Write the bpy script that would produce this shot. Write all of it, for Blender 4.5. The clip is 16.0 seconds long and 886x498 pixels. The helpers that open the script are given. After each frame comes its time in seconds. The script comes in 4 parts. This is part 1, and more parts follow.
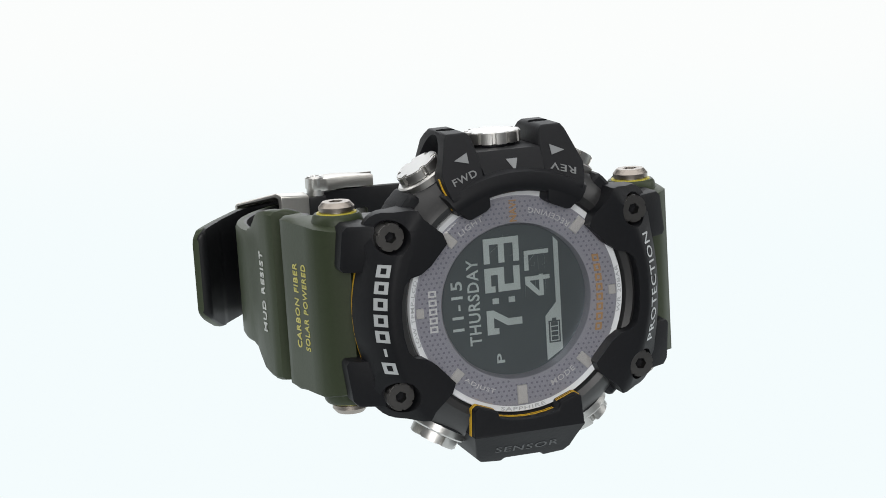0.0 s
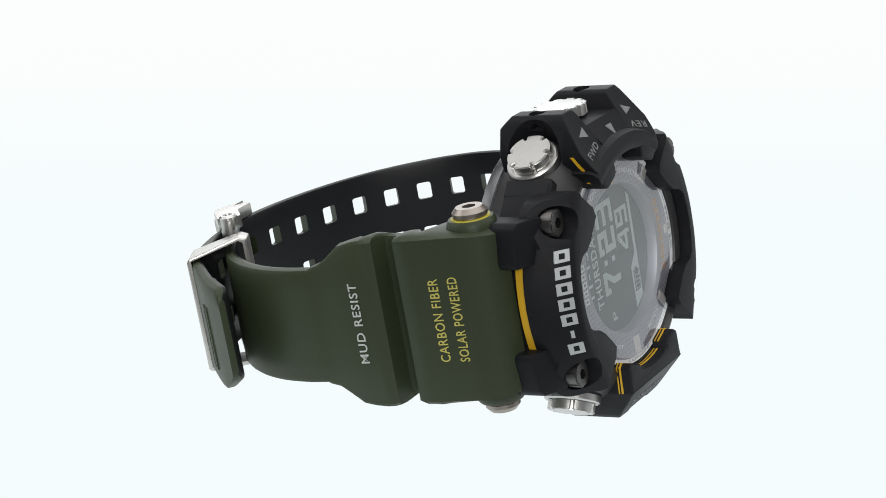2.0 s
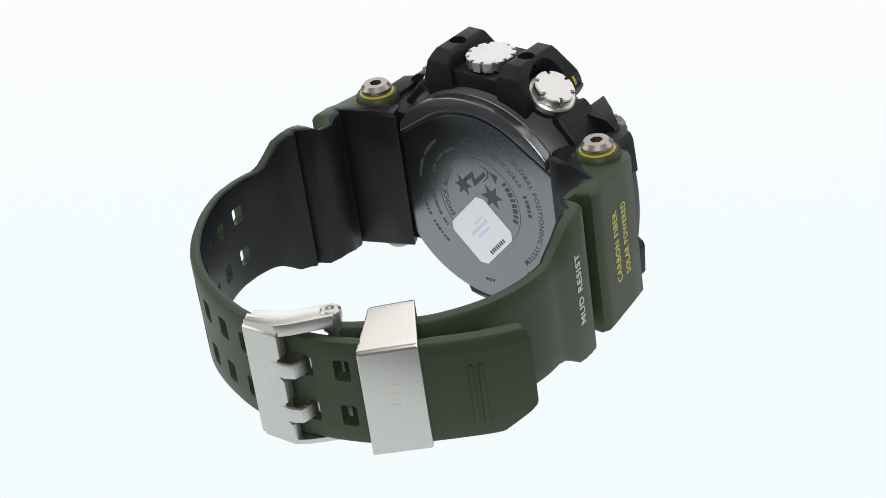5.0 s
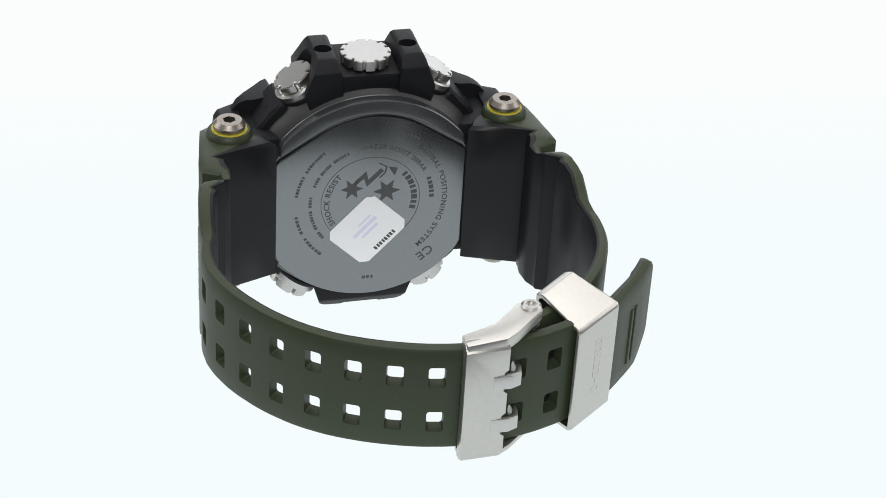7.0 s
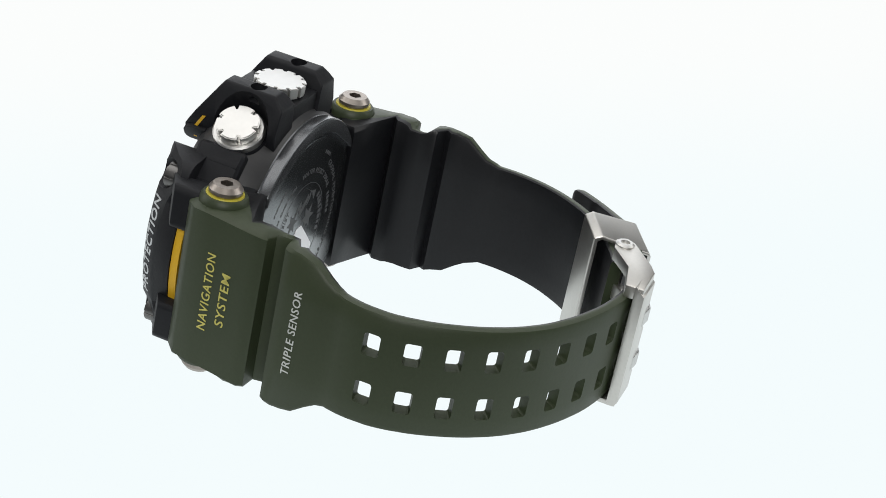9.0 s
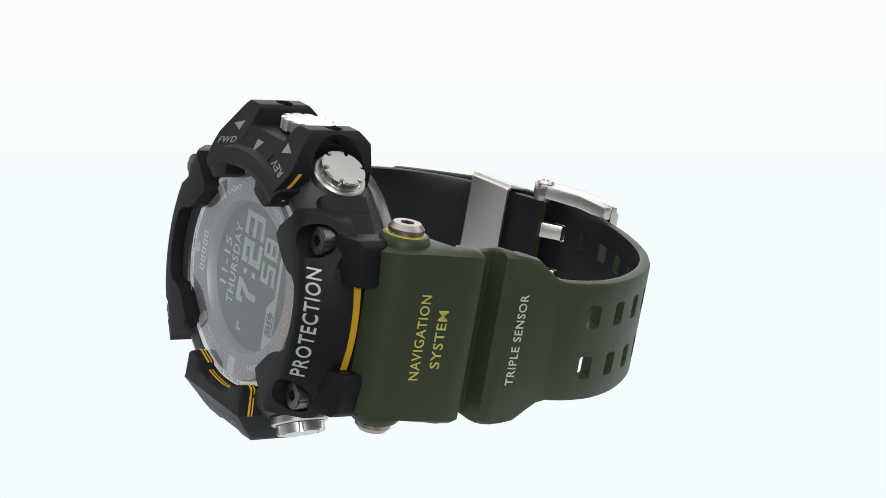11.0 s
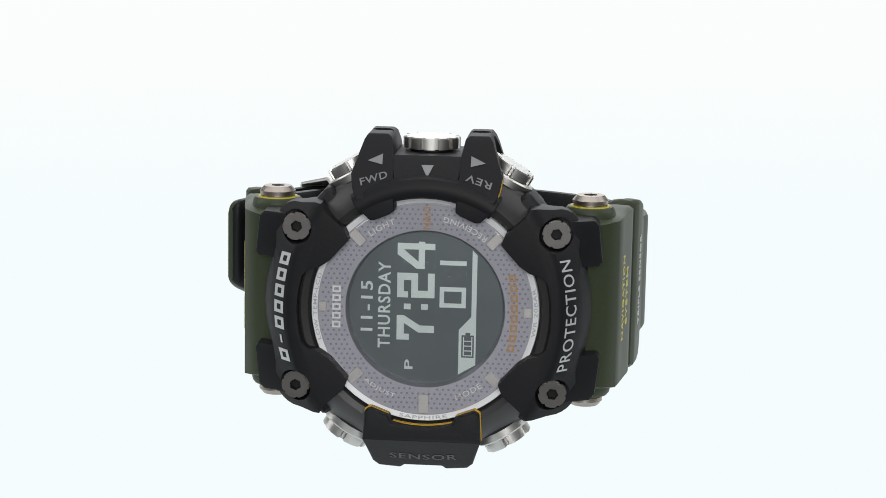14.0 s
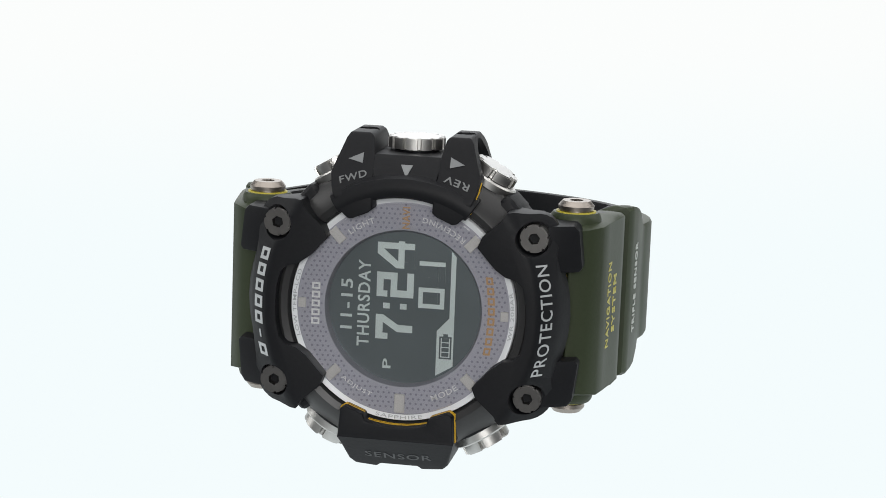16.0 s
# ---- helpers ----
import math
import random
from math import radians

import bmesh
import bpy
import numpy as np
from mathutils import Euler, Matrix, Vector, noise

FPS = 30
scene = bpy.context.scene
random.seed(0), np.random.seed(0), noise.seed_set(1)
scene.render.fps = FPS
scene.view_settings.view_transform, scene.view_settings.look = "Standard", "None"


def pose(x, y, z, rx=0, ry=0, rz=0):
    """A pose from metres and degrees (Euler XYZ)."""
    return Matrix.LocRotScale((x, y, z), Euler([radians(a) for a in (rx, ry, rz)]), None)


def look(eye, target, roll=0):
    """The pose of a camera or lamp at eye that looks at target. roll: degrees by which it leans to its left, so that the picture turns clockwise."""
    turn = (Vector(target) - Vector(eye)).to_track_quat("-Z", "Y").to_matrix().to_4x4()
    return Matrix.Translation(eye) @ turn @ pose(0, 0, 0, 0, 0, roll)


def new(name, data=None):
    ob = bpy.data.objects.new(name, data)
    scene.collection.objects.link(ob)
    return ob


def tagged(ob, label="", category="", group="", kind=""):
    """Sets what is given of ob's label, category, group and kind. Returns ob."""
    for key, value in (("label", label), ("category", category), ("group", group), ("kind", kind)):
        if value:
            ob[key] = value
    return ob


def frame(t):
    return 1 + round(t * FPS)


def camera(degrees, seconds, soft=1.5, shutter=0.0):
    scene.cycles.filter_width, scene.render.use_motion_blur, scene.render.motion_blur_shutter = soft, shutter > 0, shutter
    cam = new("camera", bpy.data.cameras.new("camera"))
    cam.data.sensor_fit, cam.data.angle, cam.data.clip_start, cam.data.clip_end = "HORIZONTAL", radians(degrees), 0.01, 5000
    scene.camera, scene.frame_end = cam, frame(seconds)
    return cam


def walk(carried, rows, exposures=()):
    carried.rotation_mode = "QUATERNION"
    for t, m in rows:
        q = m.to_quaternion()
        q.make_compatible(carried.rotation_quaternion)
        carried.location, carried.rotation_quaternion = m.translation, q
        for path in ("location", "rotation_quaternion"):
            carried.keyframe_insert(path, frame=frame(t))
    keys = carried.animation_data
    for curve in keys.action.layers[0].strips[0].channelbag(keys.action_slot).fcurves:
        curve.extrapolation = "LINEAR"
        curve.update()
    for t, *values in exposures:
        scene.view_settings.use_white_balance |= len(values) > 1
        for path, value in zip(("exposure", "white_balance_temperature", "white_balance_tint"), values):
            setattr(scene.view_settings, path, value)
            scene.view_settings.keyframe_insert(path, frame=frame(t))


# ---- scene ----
# ---- camera ----
LIFT = 0.0282                       # height of the turning axis origin over the light table
ELEV, DIST = radians(21.806), 0.45587
cam = camera(23.1809, 16.0, soft=0.9)
still = look((0, -DIST * math.cos(ELEV), DIST * math.sin(ELEV) + LIFT), (0.004675, 0, LIFT), 0.1344)
walk(cam, [(0, still), (16.0, still)])

# ---- light: glowing table and backdrop of a product photo studio, with added fill lamps ----
world = bpy.data.worlds.new("studio")
scene.world = world
world.use_nodes = True
world.node_tree.nodes["Background"].inputs["Color"].default_value = (0.93, 0.97, 1.0, 1)
world.node_tree.nodes["Background"].inputs["Strength"].default_value = 0.13


def softbox(name, eye, target, w, h, watts):
    data = bpy.data.lights.new(name, "AREA")
    data.shape, data.size, data.size_y, data.energy = "RECTANGLE", w, h, watts
    data.color = (1.0, 0.99, 0.97)
    ob = new(name, data)
    ob.matrix_world = look(eye, target)
    return ob


softbox("softbox_top", (0.0, 0.05, 0.75), (0, 0, 0.03), 1.0, 0.8, 4.6)
# unseen side and front fills, added to brighten case sides, buttons and dial
softbox("fill_side", (-0.70, 0.10, 0.40), (0, 0, 0.03), 0.45, 0.6, 1.9)
softbox("fill_side", (0.70, 0.10, 0.40), (0, 0, 0.03), 0.45, 0.6, 1.8)
softbox("fill_front", (0.0, -0.90, 0.45), (0, 0, 0.03), 0.5, 0.3, 5.1)


# ---- materials ----
def material(name, color, rough=0.5, metal=0.0, grain=0.12, scale=900.0, bump=0.15, stain=0.10, coarse=90.0, spec=0.5):
    m = bpy.data.materials.new(name)
    m.use_nodes = True
    t = m.node_tree
    b = t.nodes["Principled BSDF"]
    b.inputs["Roughness"].default_value = rough
    b.inputs["Metallic"].default_value = metal
    b.inputs["Specular IOR Level"].default_value = spec
    co = t.nodes.new("ShaderNodeTexCoord")
    fine = t.nodes.new("ShaderNodeTexNoise")
    fine.inputs["Scale"].default_value, fine.inputs["Detail"].default_value = scale, 6
    big = t.nodes.new("ShaderNodeTexNoise")
    big.inputs["Scale"].default_value, big.inputs["Detail"].default_value = coarse, 3
    t.links.new(co.outputs["Object"], fine.inputs["Vector"])
    t.links.new(co.outputs["Object"], big.inputs["Vector"])
    mix = t.nodes.new("ShaderNodeMix")
    mix.data_type = "RGBA"
    lo, hi = 1 - grain, 1 + grain
    mix.inputs["A"].default_value = (color[0] * lo, color[1] * lo, color[2] * lo, 1)
    mix.inputs["B"].default_value = (color[0] * hi, color[1] * hi, color[2] * hi, 1)
    t.links.new(fine.outputs["Fac"], mix.inputs["Factor"])
    t.links.new(mix.outputs["Result"], b.inputs["Base Color"])
    rr = t.nodes.new("ShaderNodeMapRange")
    rr.inputs["To Min"].default_value, rr.inputs["To Max"].default_value = max(0.02, rough - stain), min(1, rough + stain)
    t.links.new(big.outputs["Fac"], rr.inputs["Value"])
    t.links.new(rr.outputs["Result"], b.inputs["Roughness"])
    if bump:
        bp = t.nodes.new("ShaderNodeBump")
        bp.inputs["Strength"].default_value, bp.inputs["Distance"].default_value = bump, 0.00012
        t.links.new(fine.outputs["Fac"], bp.inputs["Height"])
        t.links.new(bp.outputs["Normal"], b.inputs["Normal"])
    return m


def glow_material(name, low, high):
    """Emission only, for table and backdrop: its colour changes a little from the near to the far end."""
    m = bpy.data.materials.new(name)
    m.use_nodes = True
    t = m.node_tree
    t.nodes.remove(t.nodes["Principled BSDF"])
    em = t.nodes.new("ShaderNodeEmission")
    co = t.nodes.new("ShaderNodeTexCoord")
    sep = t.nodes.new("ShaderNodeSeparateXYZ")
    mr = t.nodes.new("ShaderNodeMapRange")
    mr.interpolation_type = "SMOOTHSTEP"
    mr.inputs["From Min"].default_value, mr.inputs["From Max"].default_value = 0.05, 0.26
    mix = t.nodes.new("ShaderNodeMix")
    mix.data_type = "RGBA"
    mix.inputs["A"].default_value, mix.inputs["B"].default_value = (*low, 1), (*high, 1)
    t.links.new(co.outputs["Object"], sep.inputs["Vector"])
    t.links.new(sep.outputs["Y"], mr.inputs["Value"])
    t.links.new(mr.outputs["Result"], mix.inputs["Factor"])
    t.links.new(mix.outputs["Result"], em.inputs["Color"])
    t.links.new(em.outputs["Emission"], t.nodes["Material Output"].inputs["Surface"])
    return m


def glass_material():
    m = bpy.data.materials.new("sapphire_glass")
    m.use_nodes = True
    t = m.node_tree
    t.nodes.remove(t.nodes["Principled BSDF"])
    clear, gloss = t.nodes.new("ShaderNodeBsdfTransparent"), t.nodes.new("ShaderNodeBsdfGlossy")
    gloss.inputs["Roughness"].default_value = 0.02
    fr, mx = t.nodes.new("ShaderNodeFresnel"), t.nodes.new("ShaderNodeMixShader")
    fr.inputs["IOR"].default_value = 2.2
    t.links.new(fr.outputs["Fac"], mx.inputs["Fac"])
    t.links.new(clear.outputs["BSDF"], mx.inputs[1])
    t.links.new(gloss.outputs["BSDF"], mx.inputs[2])
    t.links.new(mx.outputs["Shader"], t.nodes["Material Output"].inputs["Surface"])
    return m


BLACK = material("black_resin", (0.0075, 0.008, 0.0098), 0.52, 0, 0.2, 1400, 0.25, 0.08, spec=0.2)
CASE = material("dark_grey_case", (0.035, 0.035, 0.036), 0.42, 0.3, 0.1, 1600, 0.1)
GREEN = material("green_resin", (0.030, 0.040, 0.0195), 0.48, 0, 0.12, 1500, 0.2, 0.07, spec=0.32)
LINING = material("black_lining", (0.0065, 0.0068, 0.008), 0.40, 0, 0.2, 1200, 0.2, spec=0.24)
STEEL = material("polished_steel", (0.55, 0.545, 0.53), 0.38, 1.0, 0.05, 700, 0.08, 0.08)
BRUSHED = material("satin_steel", (0.555, 0.54, 0.51), 0.34, 1.0, 0.07, 1300, 0.12, 0.08)
GUN = material("gunmetal", (0.15, 0.146, 0.142), 0.40, 1.0, 0.12, 900, 0.1)
BRONZE = material("bronze_steel", (0.34, 0.305, 0.275), 0.40, 1.0, 0.08, 900, 0.06)
YELLOW = material("yellow_resin", (0.62, 0.36, 0.012), 0.5, 0, 0.06, 900, 0.08)
LIME = material("yellow_washer_resin", (0.42, 0.36, 0.035), 0.5, 0, 0.06, 900, 0.08)
BACKPLATE = material("polished_grey_back", (0.225, 0.234, 0.241), 0.25, 1.0, 0.04, 1200, 0, 0.02)
RIM = material("polished_dark_rim", (0.13, 0.135, 0.142), 0.26, 0.8, 0.08, 900, 0.03, 0.05)
ENGRAVED = material("engraved_dark", (0.052, 0.054, 0.056), 0.5, 0, 0.1, 900, 0.0)
STICKER = material("white_sticker", (0.78, 0.78, 0.80), 0.4, 0, 0.03, 400, 0.03)
LILAC = material("lilac_print", (0.64, 0.61, 0.78), 0.4, 0, 0.05, 400, 0.0)
DIAL = material("grey_dial", (0.355, 0.357, 0.405), 0.5, 0.6, 0.06, 1400, 0.05)
DOT = material("dial_dots", (0.215, 0.213, 0.27), 0.5, 0.6, 0.1, 900, 0.0)
INDEX = material("silver_index", (0.54, 0.53, 0.52), 0.32, 0.3, 0.05, 900, 0.04)
DIMPRINT = material("dim_dial_print", (0.64, 0.64, 0.65), 0.4, 0.5, 0.05, 900, 0.0)
FAINTPRINT = material("faint_grey_print", (0.17, 0.178, 0.182), 0.4, 0.2, 0.06, 900, 0.0)
DIALPRINT = material("silver_dial_print", (0.74, 0.75, 0.75), 0.4, 0.5, 0.05, 900, 0.0)
RING = material("silver_ring", (0.74, 0.76, 0.78), 0.35, 0.0, 0.03, 700, 0.02)
LCD = material("lcd_grey", (0.126, 0.149, 0.157), 0.38, 0.78, 0.04, 700, 0.0)
PIXEL = material("lcd_segment", (0.64, 0.72, 0.71), 0.40, 0.75, 0.03, 700, 0.0)
RINGPRINT = material("pale_grey_print", (0.42, 0.44, 0.46), 0.5, 0, 0.06, 900, 0.0)
SILVERPRINT = material("silver_print", (0.46, 0.48, 0.49), 0.4, 0.2, 0.06, 900, 0.0)
GREYPRINT = material("grey_print", (0.195, 0.205, 0.212), 0.4, 0.2, 0.06, 900, 0.0)
DARKPRINT = material("dark_grey_print", (0.06, 0.063, 0.066), 0.4, 0.2, 0.06, 900, 0.0)
WHITEPRINT = material("pale_print", (0.46, 0.48, 0.46), 0.5, 0, 0.06, 900, 0.0)
GOLDPRINT = material("yellow_print", (0.46, 0.42, 0.10), 0.5, 0, 0.06, 900, 0.0)
ORANGE = material("orange_print", (0.42, 0.25, 0.11), 0.45, 0, 0.06, 900, 0.0)
GLASS = glass_material()
CLEAR = bpy.data.materials.new("clear_glass_body")
CLEAR.use_nodes = True
CLEAR.node_tree.nodes.remove(CLEAR.node_tree.nodes["Principled BSDF"])
CLEAR.node_tree.links.new(CLEAR.node_tree.nodes.new("ShaderNodeBsdfTransparent").outputs["BSDF"], CLEAR.node_tree.nodes["Material Output"].inputs["Surface"])
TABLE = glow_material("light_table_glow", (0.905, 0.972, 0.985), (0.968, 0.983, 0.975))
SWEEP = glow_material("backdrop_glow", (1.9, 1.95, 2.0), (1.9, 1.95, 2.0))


# ---- mesh helpers: everything of the watch is in millimetres ----
def finish(bm, sharp=32):
    bmesh.ops.remove_doubles(bm, verts=bm.verts, dist=1e-4)
    bmesh.ops.recalc_face_normals(bm, faces=bm.faces)
    for f in bm.faces:
        f.smooth = True
    for e in bm.edges:
        e.smooth = len(e.link_faces) == 2 and e.calc_face_angle(0) < radians(sharp)


def part(name, bm, mat, parent=None, label="", sharp=32, at=None, keep=False):
    """One mesh object under a thing or a part, from a bmesh in millimetres."""
    if not keep:
        finish(bm, sharp)
    me = bpy.data.meshes.new(name)
    bmesh.ops.scale(bm, vec=(0.001, 0.001, 0.001), verts=bm.verts)
    bm.to_mesh(me)
    bm.free()
    for m in mat if isinstance(mat, (list, tuple)) else [mat]:
        me.materials.append(m)
    ob = new(name, me)
    ob.parent = parent
    if at is not None:
        ob.matrix_basis = at
    return tagged(ob, label)


def bevel_sharp(bm, size, segs=2, over=30):
    edges = [e for e in bm.edges if len(e.link_faces) == 2 and e.calc_face_angle(0) > radians(over)]
    if size and edges:
        bmesh.ops.bevel(bm, geom=edges, offset=size, segments=segs, affect="EDGES", clamp_overlap=True, profile=0.6)


def prism(outline, yf, yb, bevel=0.4, cuts=(), segs=2, flare=None):
    """A solid with the outline (x, z), from the front yf to the back yb (numbers or functions of x and z)."""
    bm = bmesh.new()
    face = bm.faces.new([bm.verts.new((x, 0, z)) for x, z in outline])
    out = bmesh.ops.extrude_face_region(bm, geom=[face])
    for v in out["geom"]:
        if isinstance(v, bmesh.types.BMVert):
            v.co.y = 1
    for axis, val in cuts:
        no, co = [0, 0, 0], [0, 0, 0]
        no["xyz".index(axis)], co["xyz".index(axis)] = 1, val
        bmesh.ops.bisect_plane(bm, geom=bm.verts[:] + bm.edges[:] + bm.faces[:], plane_co=co, plane_no=no)
    for v in bm.verts:
        f = yf if v.co.y < 0.5 else yb
        if flare and v.co.y > 0.5:
            v.co.x, v.co.z = flare(v.co.x, v.co.z)
        v.co.y = f(v.co.x, v.co.z) if callable(f) else f
    bmesh.ops.recalc_face_normals(bm, faces=bm.faces)
    bevel_sharp(bm, bevel, segs)
    return bm


def revolve(profile, steps=72, axis="y"):
    """A closed profile of (radius, height) turned round the axis."""
    bm = bmesh.new()
    rings = []
    for i in range(steps):
        a = 2 * math.pi * i / steps
        rings.append([bm.verts.new((r * math.cos(a), h, r * math.sin(a)) if axis == "y" else (r * math.cos(a), r * math.sin(a), h)) for r, h in profile])
    n = len(profile)
    for i in range(steps):
        p, q = rings[i], rings[(i + 1) % steps]
        for j in range(n):
            k = (j + 1) % n
            vs = [p[j], q[j], q[k], p[k]]
            if profile[j][0] < 1e-6 and profile[k][0] < 1e-6:
                continue
            try:
                bm.faces.new(vs)
            except ValueError:
                pass
    bmesh.ops.remove_doubles(bm, verts=bm.verts, dist=1e-5)
    bmesh.ops.dissolve_degenerate(bm, edges=bm.edges, dist=1e-5)
    return bm


def box(x0, x1, y0, y1, z0, z1, bevel=0.3, segs=2):
    return prism([(x0, z0), (x1, z0), (x1, z1), (x0, z1)], y0, y1, bevel, (), segs)


def moved(bm, m):
    bmesh.ops.transform(bm, matrix=m, verts=bm.verts)
    return bm


def carve(bm, cutters):
    """bm with the cutters taken out of it."""
    obs = []
    for b in (bm, *cutters):
        bmesh.ops.recalc_face_normals(b, faces=b.faces)
        me = bpy.data.meshes.new("tmp")
        b.to_mesh(me)
        b.free()
        obs.append(new("tmp", me))
    for c in obs[1:]:
        mod = obs[0].modifiers.new("cut", "BOOLEAN")
        mod.operation, mod.object, mod.solver = "DIFFERENCE", c, "EXACT"
    dg = bpy.context.evaluated_depsgraph_get()
    me = bpy.data.meshes.new_from_object(obs[0].evaluated_get(dg))
    out = bmesh.new()
    out.from_mesh(me)
    for o in obs:
        d = o.data
        bpy.data.objects.remove(o)
        bpy.data.meshes.remove(d)
    bpy.data.meshes.remove(me)
    return out


def letters(body, width, height, depth=0.12, bold=0.055):
    """Raised letters in the built-in font: a bmesh in u, v (centred) and w."""
    cu = bpy.data.curves.new("letters", "FONT")
    cu.body, cu.size, cu.align_x, cu.resolution_u = body, 10, "LEFT", 3
    cu.extrude, cu.offset, cu.space_character = 0.5, bold, 1.12
    ob = new("letters", cu)
    dg = bpy.context.evaluated_depsgraph_get()
    me = bpy.data.meshes.new_from_object(ob.evaluated_get(dg))
    bm = bmesh.new()
    bm.from_mesh(me)
    bpy.data.objects.remove(ob)
    bpy.data.curves.remove(cu)
    bpy.data.meshes.remove(me)
    lo = [min(v.co[i] for v in bm.verts) for i in range(3)]
    hi = [max(v.co[i] for v in bm.verts) for i in range(3)]
    for v in bm.verts:
        v.co = ((v.co.x - (lo[0] + hi[0]) / 2) * width / (hi[0] - lo[0]), (v.co.y - (lo[1] + hi[1]) / 2) * height / (hi[1] - lo[1]), depth if v.co.z > 0 else -depth)
    return bm


def glyph_bars(count, width, height, depth=0.12, skip=()):
    """A brand mark as plain bars of its size."""
    bm = bmesh.new()
    step = width / count
    for i in range(count):
        u = -width / 2 + (i + 0.5) * step
        low = i in skip
        h = height * (0.1 if low else 0.5)
        w, s = step * (0.25 if low else 0.37), step * 0.19
        pieces = [(-w, w, -h, h)] if low else [(-w, w, h - s, h), (-w, w, -h, s - h), (-w, s - w, s - h, h - s), (w - s, w, s - h, h - s)]
        for p, q, lo, hi in pieces:
            for v in bmesh.ops.create_cube(bm, size=1)["verts"]:
                v.co = (u + (p + q) / 2 + v.co.x * (q - p), (lo + hi) / 2 + v.co.y * (hi - lo), v.co.z * depth * 2)
    return bm


def mapped(bm, f):
    for v in bm.verts:
        v.co = f(*v.co)
    return bm


def mirror_x(bm):
    bmesh.ops.scale(bm, vec=(-1, 1, 1), verts=bm.verts)
    bmesh.ops.reverse_faces(bm, faces=bm.faces)
    return bm


def sag(x, y, z):
    """The strap hangs a little lower towards the buckle."""
    return (x, y, z - 0.0145 * max(0.0, y - 14.0))


def arc(r, a0, a1, n):
    return [(r * math.cos(radians(a0 + (a1 - a0) * i / n)), r * math.sin(radians(a0 + (a1 - a0) * i / n))) for i in range(n + 1)]


# ---- the studio ----
def studio():
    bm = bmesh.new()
    # front corners cut back to keep the glow out of the glass at some angles
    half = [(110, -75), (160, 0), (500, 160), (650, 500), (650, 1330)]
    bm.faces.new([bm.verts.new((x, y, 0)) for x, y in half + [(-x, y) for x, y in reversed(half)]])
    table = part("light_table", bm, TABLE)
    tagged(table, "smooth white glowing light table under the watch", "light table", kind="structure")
    # backdrop out of view; its emission is added for bright reflections in the glass
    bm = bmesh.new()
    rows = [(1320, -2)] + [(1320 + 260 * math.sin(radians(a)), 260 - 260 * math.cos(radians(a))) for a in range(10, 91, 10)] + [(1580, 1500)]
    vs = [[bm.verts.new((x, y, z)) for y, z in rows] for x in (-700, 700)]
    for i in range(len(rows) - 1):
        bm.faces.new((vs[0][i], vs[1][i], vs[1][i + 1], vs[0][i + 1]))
    tagged(part("backdrop", bm, SWEEP), "curved seamless white self-glowing studio backdrop behind the table, out of view", "backdrop", kind="structure")


studio()

# ---- the watch ----
watch = new("wristwatch")
tagged(watch, "rugged digital wristwatch with black case and green resin strap", "watch")


def guard_front(x, z):
    """Flat fingers by the dial, then a cone that falls away to the strap."""
    m = math.hypot(x, 0.86 * z) - 26.3
    return -3.1 + (0 if m < -0.8 else 0.36 * (m + 0.8) ** 2 if m < 0.8 else 1.15 * m)


